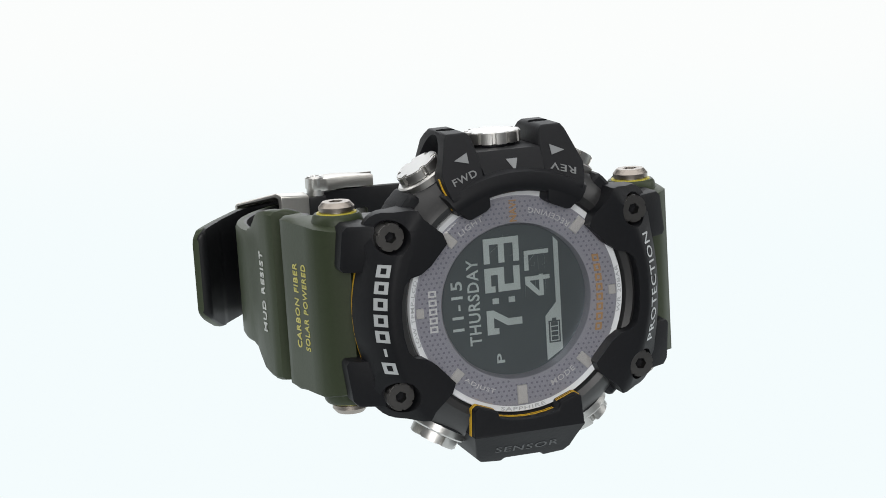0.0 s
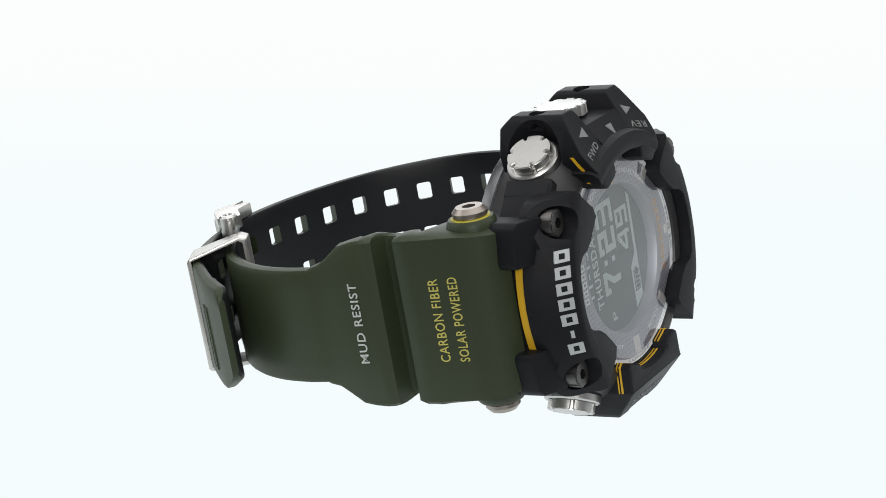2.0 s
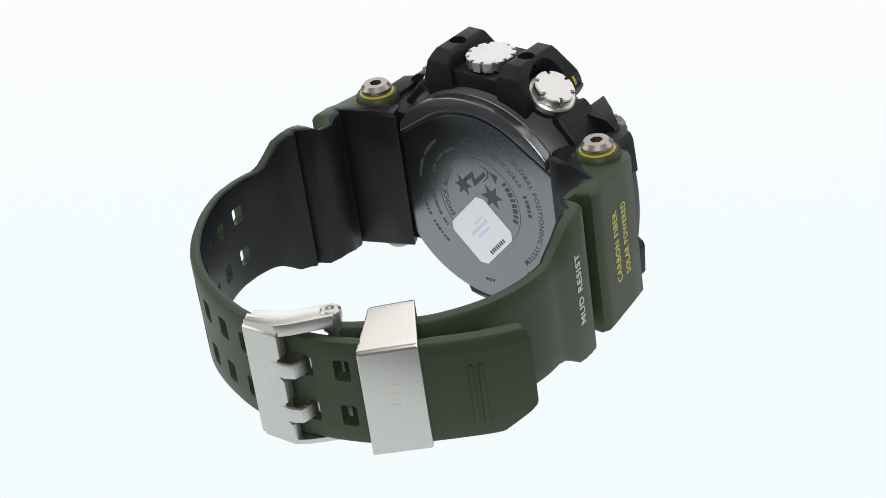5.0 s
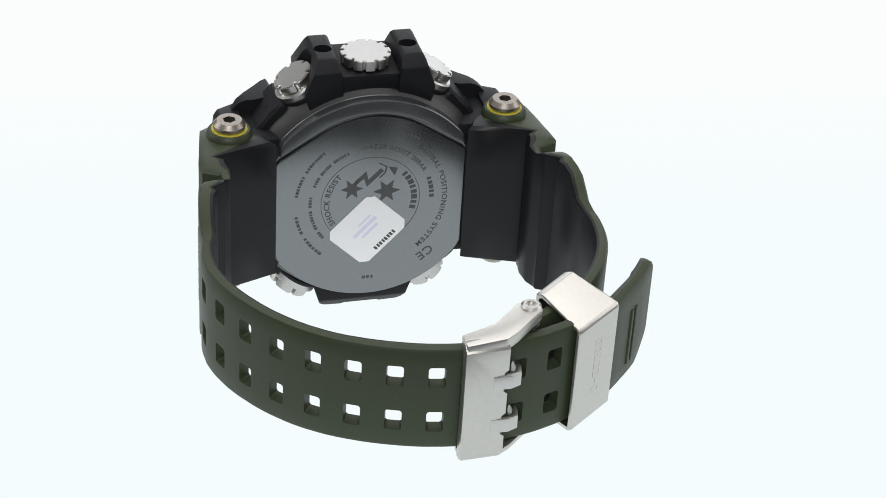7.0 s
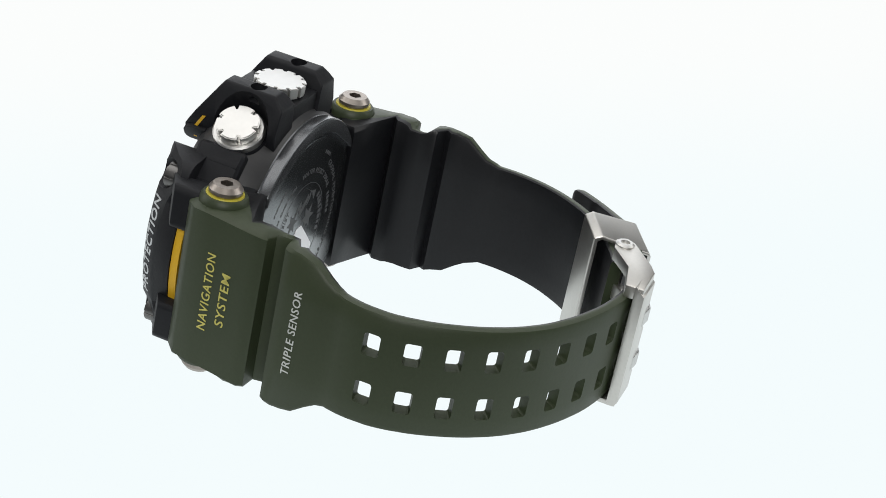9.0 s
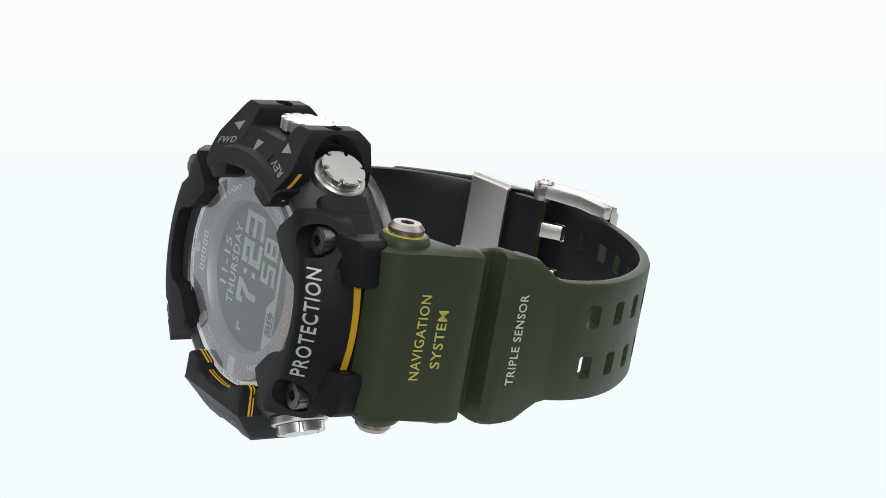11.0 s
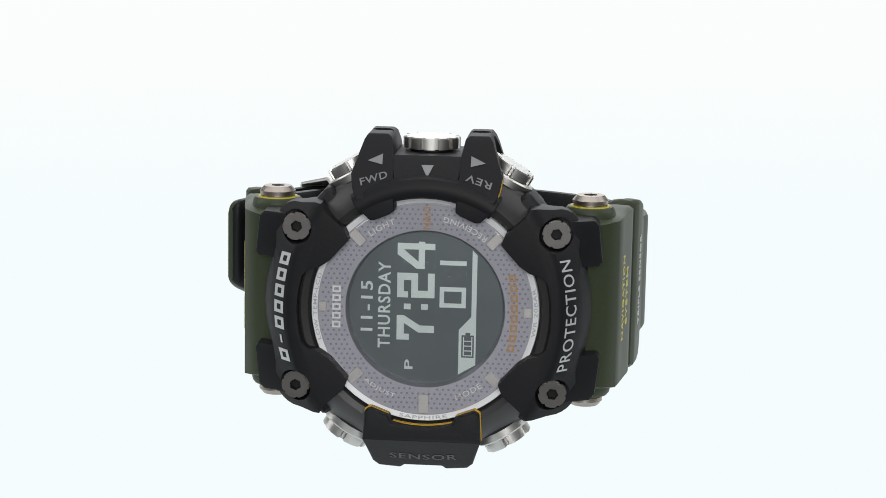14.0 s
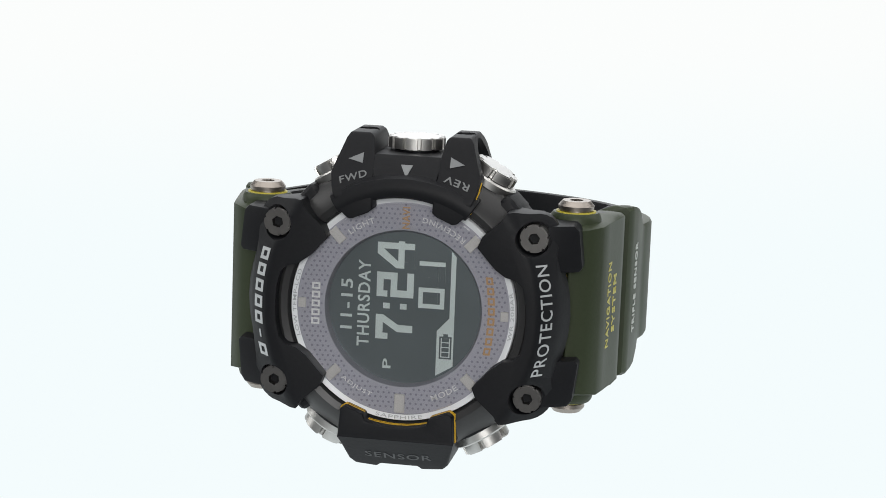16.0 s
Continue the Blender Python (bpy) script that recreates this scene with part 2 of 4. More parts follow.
def side_guard(sign):
    half = [(-24.2, 0), (-24.0, 3.4), (-23.3, 6.4), (-22.0, 7.7), (-19.9, 8.2), (-17.9, 9.6), (-16.2, 11.4), (-14.4, 13.5), (-15.2, 15.5), (-18.8, 18.7), (-19.7, 20.3), (-21.0, 20.4), (-23.6, 20.0)]
    boss = [(-24.7 - 4.5 * math.sin(radians(a)), 15.5 + 4.5 * math.cos(radians(a))) for a in range(10, 81, 14)]
    half += boss + [(-28.9, 11.5), (-29.2, 9), (-29.5, 4), (-29.6, 0)]
    outline = half + [(x, -z) for x, z in reversed(half[1:-1])]
    bm = prism(outline, guard_front, lambda x, z: 5.6, 0, [("x", -q) for q in (16, 18, 20, 22, 23.5, 24.5, 25.2, 25.9, 26.6, 27.4, 28.2)] + [("z", q * 1.5) for q in range(-13, 14)], 3, lambda x, z: (x - 2.0 + z * z / 75 if x < -28.5 and abs(z) < 12 else x, z))
    cuts = []
    for z in (15.45, -15.45):
        c = revolve([(0, -8), (3.35, -8), (3.15, 2.6), (0, 2.6)], 32)
        cuts.append(moved(c, Matrix.Translation((-24.7, 0, z))))
    bmesh.ops.triangulate(bm, faces=bm.faces)
    bm = carve(bm, cuts)
    bmesh.ops.remove_doubles(bm, verts=bm.verts, dist=0.01)
    bmesh.ops.dissolve_limit(bm, angle_limit=radians(3), verts=bm.verts, edges=bm.edges)
    bevel_sharp(bm, 0.45, 3, 38)
    if sign > 0:
        mirror_x(bm)
    guard = part("bezel_guard", bm, BLACK, watch, "matt black resin side guard with raised lettering")
    # clamp ears over the strap end
    for s in (1, -1):
        pts = [(-33.5, 9.4), (-32.9, 8.6), (-27, 8.6), (-27, 17.6), (-31.7, 17.6), (-32.7, 16.5)]
        ear = prism([(x, s * z) for x, z in pts], lambda x, z: 2.2 + 0.55 * (abs(x) - 28), 12.4, 0.5, (), 2)
        if sign > 0:
            mirror_x(ear)
        part("clamp_ear", ear, BLACK, guard)
        # stepped ribs on the shoulder
        for name, dims, r, a, bev in (("shoulder", (-4.8, 1.9, 2.4, 13.2, -5.4, 4.6), 27.6, 140, 1.6), ("shoulder_rib", (-2, 0.6, 6.0, 12.6, -0.9, 0.9), 29.0, 136, 0.4), ("shoulder_rib", (-2, 0.6, 6.4, 12.0, -0.8, 0.8), 29.0, 131.5, 0.4)):
            rib = moved(box(*dims, bev, 3), Matrix.Translation((r * math.cos(radians(a)), 0, s * r * math.sin(radians(a)))) @ Matrix.Rotation(radians(-s * a), 4, "Y"))
            if sign > 0:
                mirror_x(rib)
            part(name, rib, BLACK, guard)
    # yellow line along the outer foot of the guard
    strip = bmesh.new()
    n = 16
    rows = []
    for i in range(n + 1):
        z = -9.5 + 19 * i / n
        x = -31.15 + z * z / 64
        rows.append([strip.verts.new(p) for p in ((x + 0.05, 5.7, z), (x, 7.35, z), (x + 2.5, 7.35, z), (x + 2.5, 5.7, z))])
    for p, q in zip(rows, rows[1:]):
        for j in range(4):
            strip.faces.new((p[j], p[(j + 1) % 4], q[(j + 1) % 4], q[j]))
    strip.faces.new(rows[0])
    strip.faces.new(rows[-1])
    if sign > 0:
        mirror_x(strip)
    part("yellow_inlay", strip, YELLOW, guard, "thin bright yellow resin line")

    def on_guard(u, v, w):
        x = sign * (27.9 - u * u / 76) - v
        return (x, guard_front(x, u) - 0.02 - w, u)
    if sign < 0:
        part("brand_mark", mapped(glyph_bars(7, 21.9, 2.05, 0.1, (1,)), on_guard), SILVERPRINT, guard, "silver raised mark in plain bars")
    else:
        part("lettering", mapped(letters("PROTECTION", 21.4, 1.95, 0.1), on_guard), SILVERPRINT, guard, "silver raised letters")
    return guard


left_guard = side_guard(-1)
right_guard = side_guard(1)


def top_front(x, z):
    return -4.2 if z < 22 else -4.2 + 0.6 * (z - 22)


def button_void(ang):
    m = Matrix.Translation((31.7 * math.cos(radians(ang)), 8.7, 31.7 * math.sin(radians(ang)))) @ Matrix.Rotation(radians(90 - ang), 4, "Y")
    return moved(revolve([(0, -4.5), (6.0, -4.5), (6.4, 6), (0, 6)], 40, "z"), m)


def top_guard():
    def back(x, z):
        return 16.5 if z < 31.0 else 16.5 - 1.1 * (z - 31.0)
    tongue = [(-5.7, 19.6), (-6.6, 18.9), (-9.6, 17.6), (-10.4, 17.7), (-12.6, 19.7), (-13.9, 23.6), (-14.3, 26.0), (-12.2, 32.2), (-11.5, 33.3), (-7.7, 33.3), (-7.0, 32.7), (-6.2, 29.0)]
    bm = prism(tongue, top_front, back, 0.8, (("z", 22), ("z", 31.0)), 3)
    hole = revolve([(0, 30), (1.35, 30), (1.35, 40), (0, 40)], 20, "z")
    bm = carve(bm, [moved(hole, Matrix.Translation((-9.4, 9.2, 0)) @ Matrix.Diagonal((1.5, 1.25, 1, 1))), button_void(120.5)])
    guard = part("top_guard", bm, BLACK, watch, "matt black resin crown guard with two horns")
    bm = mirror_x(prism(tongue, top_front, back, 0.8, (("z", 22), ("z", 31.0)), 3))
    hole = revolve([(0, 30), (1.35, 30), (1.35, 40), (0, 40)], 20, "z")
    bm = carve(bm, [moved(hole, Matrix.Translation((9.4, 9.2, 0)) @ Matrix.Diagonal((1.5, 1.25, 1, 1))), button_void(59.5)])
    part("horn", bm, BLACK, guard)
    bridge = prism(arc(22.2, 104, 76, 8) + [(6.6, 28.6), (6.6, 29.6), (-6.6, 29.6), (-6.6, 28.6)], lambda x, z: -4.05 if z < 23.4 else -4.05 + 0.75 * (z - 23.4), 15.8, 0.4, (("z", 23.4),))
    part("bridge", bridge, BLACK, guard)
    roll = revolve([(21.95, 1.0), (21.95, -3.2), (22.3, -4.0), (23.0, -4.35), (24.5, -4.35), (25.7, -3.7), (26.2, -2.4), (26.2, 1.0)], 144)
    side = [moved(box(-60, 60, -20, 20, -60, 0, 0), Matrix.Rotation(radians(-a), 4, "Y")) for a in (57, -57)]
    roll = carve(roll, side)
    bevel_sharp(roll, 0.3, 2, 50)
    part("arch", roll, BLACK, guard)
    # yellow liners down the outer side of the horns
    for s in (-1, 1):
        liner = [(-11.0, 19.0), (-12.75, 19.5), (-14.05, 23.4), (-14.35, 25.3), (-13.2, 25.3), (-12.8, 23.4), (-11.4, 20.2)]
        bm = prism(liner, lambda x, z: top_front(x, z) + 2.2, lambda x, z: top_front(x, z) + 2.9, 0, (("z", 22),))
        bm = carve(bm, [button_void(120.5)])
        if s > 0:
            mirror_x(bm)
        part("yellow_liner", bm, YELLOW, guard, "thin bright yellow resin edge")

    def on_top(cx, cz, turn):
        c, s = math.cos(radians(turn)), math.sin(radians(turn))
        def f(u, v, w):
            x, z = cx + u * c - v * s, cz + u * s + v * c
            return (x, top_front(x, z) - 0.02 - w, z)
        return f

    def triangle(pts, place):
        b = prism(pts, -0.1, 0.1, 0)
        return mapped(b, lambda x, y, z: place(x, z, y))
    part("arrow", triangle([(-1.5, -0.2), (1.25, -0.85), (1.25, 1.05)], on_top(-9.7, 28.7, 0)), GREYPRINT, guard, "grey triangle mark")
    part("arrow", triangle([(1.5, -0.2), (-1.25, -0.85), (-1.25, 1.05)], on_top(9.5, 28.7, 0)), GREYPRINT, guard, "grey triangle mark")
    part("arrow", triangle([(-1.15, 1.05), (1.15, 1.05), (0.1, -1.1)], lambda u, v, w: (u + 0.1, -4.05 + 0.75 * (26.9 + v - 23.4) - 0.02 - w, 26.9 + v)), GREYPRINT, guard, "grey triangle mark")
    part("lettering", mapped(letters("FWD", 5.2, 1.25, 0.08, 0.1), on_top(-9.9, 25.4, 17)), FAINTPRINT, guard, "grey letters")
    part("lettering", mapped(letters("REV", 5.0, 1.25, 0.08, 0.1), on_top(9.9, 25.3, 163)), FAINTPRINT, guard, "grey letters upside down")


top_guard()


def bottom_guard():
    def front(x, z):
        return -3.3 if z > -25 else -3.3 + 0.85 * (-25 - z)

    def back(x, z):
        return 15.5 if z > -28.5 else 15.5 - 0.9 * (-28.5 - z)
    half = [(-11.0, -19.6), (-10.0, -18.9), (-6.4, -20.3), (-5.9, -21.6)]
    outline = half + [(x, -math.sqrt(22.4 ** 2 - x * x)) for x in (-4, -2, 0, 2, 4)] + [(-x, z) for x, z in reversed(half)]
    outline += [(11.3, -25.0), (9.7, -30.4), (8.6, -31.5), (4.4, -31.9), (3.7, -31.2), (-3.7, -31.2), (-4.4, -31.9), (-8.6, -31.5), (-9.7, -30.4), (-11.3, -25.0)]
    guard = part("sensor_guard", prism(outline, front, back, 0.6, (("z", -25), ("z", -28.5)), 3), BLACK, watch, "matt black resin lower guard with yellow edge")
    liner = [(x * 1.012, z + (0.07 if z > -23 else 0)) for x, z in outline if z > -29]
    for near, far in ((2.1, 2.5), (2.9, 3.15)):
        part("yellow_liner", prism(liner, lambda x, z: front(x, z) + near, lambda x, z: front(x, z) + far, 0, (("z", -25),)), YELLOW, guard, "thin bright yellow resin edge")
    part("lettering", mapped(letters("SENSOR", 13.0, 1.3, 0.05), lambda u, v, w: (u + 0.2, front(u, -28.95 + v + u * u * 0.006) - 0.03 - w, -28.95 + v + u * u * 0.006)), DARKPRINT, guard, "dark grey letters")


bottom_guard()


def case_body():
    prof = [(21.9, 3.4), (21.9, 1.2), (22.5, 0.0), (23.7, -0.5), (25.2, 0.2), (27.6, 2.6), (28.6, 4.6), (28.8, 7), (28.2, 11.5), (26.0, 16.6), (25.0, 17.6), (20, 17.6), (20, 4.2), (21.9, 4.2)]
    body = part("case", revolve(prof, 128), CASE, watch, "dark grey round case behind the guards")
    for s in (-1, 1):
        lug = prism([(s * 20, -16.6), (s * 29.8, -16.6), (s * 29.8, 16.6), (s * 20, 16.6)], 5.0, 17.5, 0.8)
        part("lug_block", lug, BLACK, body)
    # back: base ring, raised rim over the upper half, plate with two flats and two cut corners
    yb = 19.5
    base = revolve([(19, 17.2), (25.5, 17.2), (25.0, 18.4), (24.3, 18.9), (19, 18.9)], 128)
    base = carve(base, [box(22.2, 40, 10, 30, -40, 40, 0), box(-40, -22.2, 10, 30, -40, 40, 0)])
    part("back_ring", base, RIM, body, "black ring round the case back")
    inner = [(20.6, 13.2), (11.3, 19.3)] + [(22.4 * math.sin(radians(q)), 22.4 * math.cos(radians(q))) for q in range(24, -25, -6)] + [(-11.3, 19.3), (-20.6, 13.2)]
    rim = prism(arc(25.6, 143, 37, 24) + inner, 17.4, lambda x, z: 20.3 - 0.25 * max(0.0, math.hypot(x, z) - 24.5), 0.5, (), 3)
    part("back_rim", rim, RIM, body, "polished black raised rim over the case back")
    low = math.degrees(math.acos(21.3 / 24.65))
    outline = [(21.3, -12.3), (21.3, 11.0), (20.6, 12.1), (10.8, 18.4)] + [(21.4 * math.sin(radians(q)), 21.4 * math.cos(radians(q))) for q in range(24, -25, -6)] + [(-10.8, 18.4), (-20.6, 12.1), (-21.3, 11.0), (-21.3, -12.3)]
    outline += arc(24.65, 180 + low, 360 - low, 24)[1:-1]
    plate = part("case_back", prism(outline, 18.0, yb, 0.35), BACKPLATE, watch, "dark grey case back with engraved ring of text")

    def on_back(r, mid):
        # seen from behind, x runs to the other side
        return lambda u, v, w: (-(r + v) * math.sin(radians(mid) + u / r), yb + 0.02 + w * 0.5, (r + v) * math.cos(radians(mid) + u / r))

    def ring_text(body, r, mid, span, h, bold=0.055):
        part("engraving", mapped(letters(body, span, h, 0.05, bold), on_back(r, mid)), ENGRAVED, plate, "engraved dark letters")

    def ring_bars(r, a0, a1, words, h):
        """Illegible engraved words as plain bars, letter by letter."""
        bm = bmesh.new()
        count = sum(words) + len(words) - 1
        k = 0
        for n in words:
            for i in range(n):
                ang = radians(a0 + (a1 - a0) * (k + 0.5) / count)
                wide = abs(radians(a1 - a0)) * r / count * (0.26 + 0.08 * ((k * 7) % 3))
                for v in bmesh.ops.create_cube(bm, size=1)["verts"]:
                    p, q = v.co.x * wide * 2, v.co.z * h
                    v.co = (-(r + q) * math.sin(ang) - p * math.cos(ang), yb + 0.02 + v.co.y * 0.05, (r + q) * math.cos(ang) - p * math.sin(ang))
                k += 1
            k += 1
        tagged(part("engraving", bm, ENGRAVED, plate, "engraved dark marks"), kind="stuff")
    ring_text("GLOBAL POSITIONING SYSTEM", 16.9, 89, 29.6, 1.25)
    ring_text("WATER RESIST 20BAR", 13.9, 25, 17.6, 1.15)
    ring_bars(13.9, 68, 92, (5,), 1.0)
    ring_text("SHOCK RESIST", 9.9, -84, 13.6, 1.35, 0.12)
    ring_bars(9.9, 46, 108, (8,), 1.35)
    ring_bars(16.9, -38, -82, (8, 7), 0.7)
    ring_bars(16.9, -98, -140, (5, 6), 0.7)
    ring_bars(13.6, -22, -70, (6, 5, 4), 0.7)
    ring_bars(13.6, -80, -130, (4, 7, 3), 0.7)
    ring_bars(18.2, 24, 36, (4,), 0.8)
    ring_bars(20.2, 176, 184, (3,), 0.7)
    ring_text("CE", 19.9, 139, 3.9, 2.2)
    part("engraved_line", revolve([(11.1, yb), (11.22, yb), (11.22, yb + 0.04), (11.1, yb + 0.04)], 96), ENGRAVED, plate)
    # emblem: bold angular shapes
    def emblem(pts, label=""):
        part("emblem", prism([(-0.82 * x, 0.82 * z + 1.8) for x, z in pts], yb, yb + 0.05, 0), ENGRAVED, plate, label)
    emblem([(-4.5, 4.4), (-1.4, 7.2), (-0.8, 4.6), (2.6, 7.9), (3.4, 6.9), (-1.2, 2.4), (-2.0, 5.0), (-4.1, 3.2)], "dark engraved emblem of angular shapes")
    star = [((4.2 if i % 2 else 1.9) * math.sin(i * math.pi / 6), (4.2 if i % 2 else 1.9) * math.cos(i * math.pi / 6)) for i in range(12)]
    emblem([(p[0] * 0.9 + 4.4, p[1] * 0.9 + 0.6) for p in star])
    emblem([(p[0] * 0.75 - 5.2, p[1] * 0.8 + 2.0) for p in star])
    emblem([(4.6, 8.2), (7.2, 7.6), (6.4, 5.2)])
    emblem([(2.0, 9.4), (2.4, 9.5), (3.9, 8.2), (3.5, 6.4), (2.2, 5.0), (2.4, 4.7), (3.9, 6.2), (4.4, 8.4)])
    # sticker: square with cut corners
    a, c, k = 7.2, 6.3, 1.5
    sq = [(-a + k, -c), (a - k, -c), (a, -c + k), (a, c - k), (a - k, c), (-a + k, c), (-a, c - k), (-a, -c + k)]
    rot = Matrix.Translation((0.5, 0, -7.4)) @ Matrix.Rotation(radians(46), 4, "Y")
    st = part("sticker", moved(prism(sq, yb + 0.02, yb + 0.14, 0), rot), STICKER, plate, "white square sticker with clipped corners")
    for x0, x1, z, h in ((-3.6, 3.4, 0.9, 0.9), (-2.6, 2.2, -0.6, 0.7), (-3.2, 0.6, 2.2, 0.5)):
        part("print_bar", moved(box(x0, x1, yb + 0.145, yb + 0.155, z - h / 2, z + h / 2, 0), rot), LILAC, st, "faint lilac print")
    for i in range(8):
        part("print_bar", moved(box(-3.7 + i * 0.8, -3.2 + i * 0.8 + 0.1 * (i % 2), yb + 0.145, yb + 0.155, -5.5, -4.5, 0), rot), ENGRAVED, st, "small dark print")


case_body()


def dial():
    d = part("dial_ring", revolve([(14.9, 2.6), (15.3, 1.75), (20.65, 1.55), (20.65, 4), (14.9, 4)], 128), DIAL, watch, "grey dotted dial ring round the display")
    ring = part("chapter_ring", revolve([(20.65, 1.25), (21.7, 1.0), (21.85, 1.3), (21.85, 3), (20.65, 3)], 128), RING, watch, "bright silver ring with fine print")
    bm = bmesh.new()
    sp = 1.06
    for i in range(-22, 23):
        for j in range(-26, 27):
            x, z = sp * (i + 0.5 * (j % 2)), sp * 0.866 * j
            r = math.hypot(x, z)
            if 15.7 < r < 20.2:
                vs = [bm.verts.new((x + 0.24 * math.cos(k * math.pi / 3), 1.72 - (r - 15.3) * 0.0385 - 0.02, z + 0.24 * math.sin(k * math.pi / 3))) for k in range(6)]
                bm.faces.new(vs)
    tagged(part("dial_dots", bm, DOT, d, "dark violet printed dots"), kind="stuff")
    for ang in (134, 46, 180, 0, 225, 315, 270):
        c, s = math.cos(radians(ang)), math.sin(radians(ang))
        tall = ang == 270
        narrow = ang in (0, 180)
        b = box(18.9 if narrow else 17.2, 20.4, 1.25, 1.9, -0.95, 0.95, 0.1, 1)
        if tall:
            b.free()
            b = box(16.6, 20.3, 1.25, 1.9, -1.0, 1.0, 0.1, 1)
        part("index", moved(b, Matrix.Rotation(radians(-ang), 4, "Y")), INDEX, d, "silver-grey hour index")

    def arc_word(body, r, mid, span, h, mat, y, depth=0.04, parent=d, label=""):
        if mid > 180:
            f = lambda u, v, w: ((r - v) * math.cos(radians(mid) + u / r), y - w, (r - v) * math.sin(radians(mid) + u / r))
        else:
            f = lambda u, v, w: ((r + v) * math.cos(radians(mid) - u / r), y - w, (r + v) * math.sin(radians(mid) - u / r))
        part("lettering", mapped(letters(body, span, h, depth), f), mat, parent, label)
    arc_word("LIGHT", 17.9, 118.5, 5.5, 1.1, DIMPRINT, 1.6, label="silver letters")
    arc_word("ADJUST", 18.1, 241.5, 6.8, 1.0, DIMPRINT, 1.58, label="silver letters")
    arc_word("MODE", 18.1, 298.5, 5.5, 1.1, DIMPRINT, 1.58, label="silver letters")
    # upside-down word, read from above
    part("lettering", mapped(letters("RECEIVING", 9.0, 1.05, 0.04), lambda u, v, w: ((17.8 - v) * math.cos(radians(65) + u / 17.8), 1.6 - w, (17.8 - v) * math.sin(radians(65) + u / 17.8))), DIMPRINT, d, "silver letters upside down")
    up = lambda x0, z0, y: (lambda u, v, w: (x0 - v, y - w, z0 + u))
    part("lettering", mapped(letters("NAVI", 4.2, 1.45, 0.08, 0.2), up(0.1, 17.7, 1.56)), ORANGE, d, "orange letters")
    part("brand_mark", mapped(glyph_bars(5, 8.6, 1.6, 0.04), up(-17.0, 0.0, 1.58)), DIALPRINT, d, "silver mark in plain bars")
    part("model_mark", mapped(glyph_bars(8, 15.6, 1.35, 0.04), lambda u, v, w: (17.1 - v - 0.012 * u * u, 1.58 - w, u - 0.2)), ORANGE, d, "orange mark in plain bars")
    arc_word("SAPPHIRE", 21.2, 270, 9.2, 0.7, RINGPRINT, 1.05, 0.03, ring)
    part("lettering", mapped(letters("LOW TEMP-LCD", 13.2, 0.7, 0.03), lambda u, v, w: ((21.15 + v) * math.cos(math.pi - u / 21.15), 1.05 - w, (21.15 + v) * math.sin(math.pi - u / 21.15))), RINGPRINT, ring, "grey fine letters")
    part("lettering", mapped(letters("WR 20BAR", 9.4, 0.7, 0.03), lambda u, v, w: ((21.15 - v) * math.cos(u / 21.15), 1.05 - w, (21.15 - v) * math.sin(u / 21.15))), RINGPRINT, ring, "grey fine letters")
    d.location.y, ring.location.y = -0.0012, -0.0008
    return d


dial()

# ---- display ----
lcd = part("display", revolve([(0, 3.3), (15.2, 3.3), (15.2, 4.2), (0, 4.2)], 96), LCD, watch, "dark grey round liquid crystal display")
lcd.location.y = -0.0007
YS = 3.22                                # face of the fixed signs


def sign(name, bm, label=""):
    return part(name, bm, PIXEL, lcd, label)


def screen_text(body, x, z, width, height):
    sign("display_text", mapped(letters(body, width, height, 0.03, bold=0.16), lambda u, v, w: (x - v, YS - w, z + u)), "pale display characters")


screen_text("11-15", -11.4, -0.1, 9.8, 2.3)
screen_text("THURSDAY", -8.05, 0.25, 16.9, 2.4)
screen_text("P", -3.2, -11.3, 1.9, 1.6)


def strip_sign():
    pts = [(8.75, 11.4), (9.7, 10.4), (9.7, -11.0), (6.4, -13.0), (6.4, -4.2), (8.75, -1.6)]
    s = sign("display_strip", prism(pts, YS - 0.03, YS + 0.03, 0), "pale display strip")
    frame_bits = [(6.95, 9.35, -5.2, -9.6)]
    for x0, x1, z1, z0 in frame_bits:
        part("battery_icon", box(x0, x1, YS - 0.07, YS - 0.04, z0, z1, 0), LCD, s, "dark battery symbol")
        part("battery_tip", box(7.7, 8.6, YS - 0.07, YS - 0.04, z1, z1 + 0.5, 0), LCD, s)
        part("battery_inside", box(x0 + 0.3, x1 - 0.3, YS - 0.1, YS - 0.08, z0 + 0.3, z1 - 0.3, 0), PIXEL, s)
        for k in range(4):
            part("battery_bar", box(x0 + 0.5, x1 - 0.5, YS - 0.13, YS - 0.11, z0 + 0.5 + k * 0.95, z0 + 1.25 + k * 0.95, 0), LCD, s)


strip_sign()


def poly_sign(name, pts):
    """pts in text coordinates (a, b)."""
    sign(name, prism([(-b, a) for a, b in pts], YS - 0.03, YS + 0.03, 0), "pale display digit")


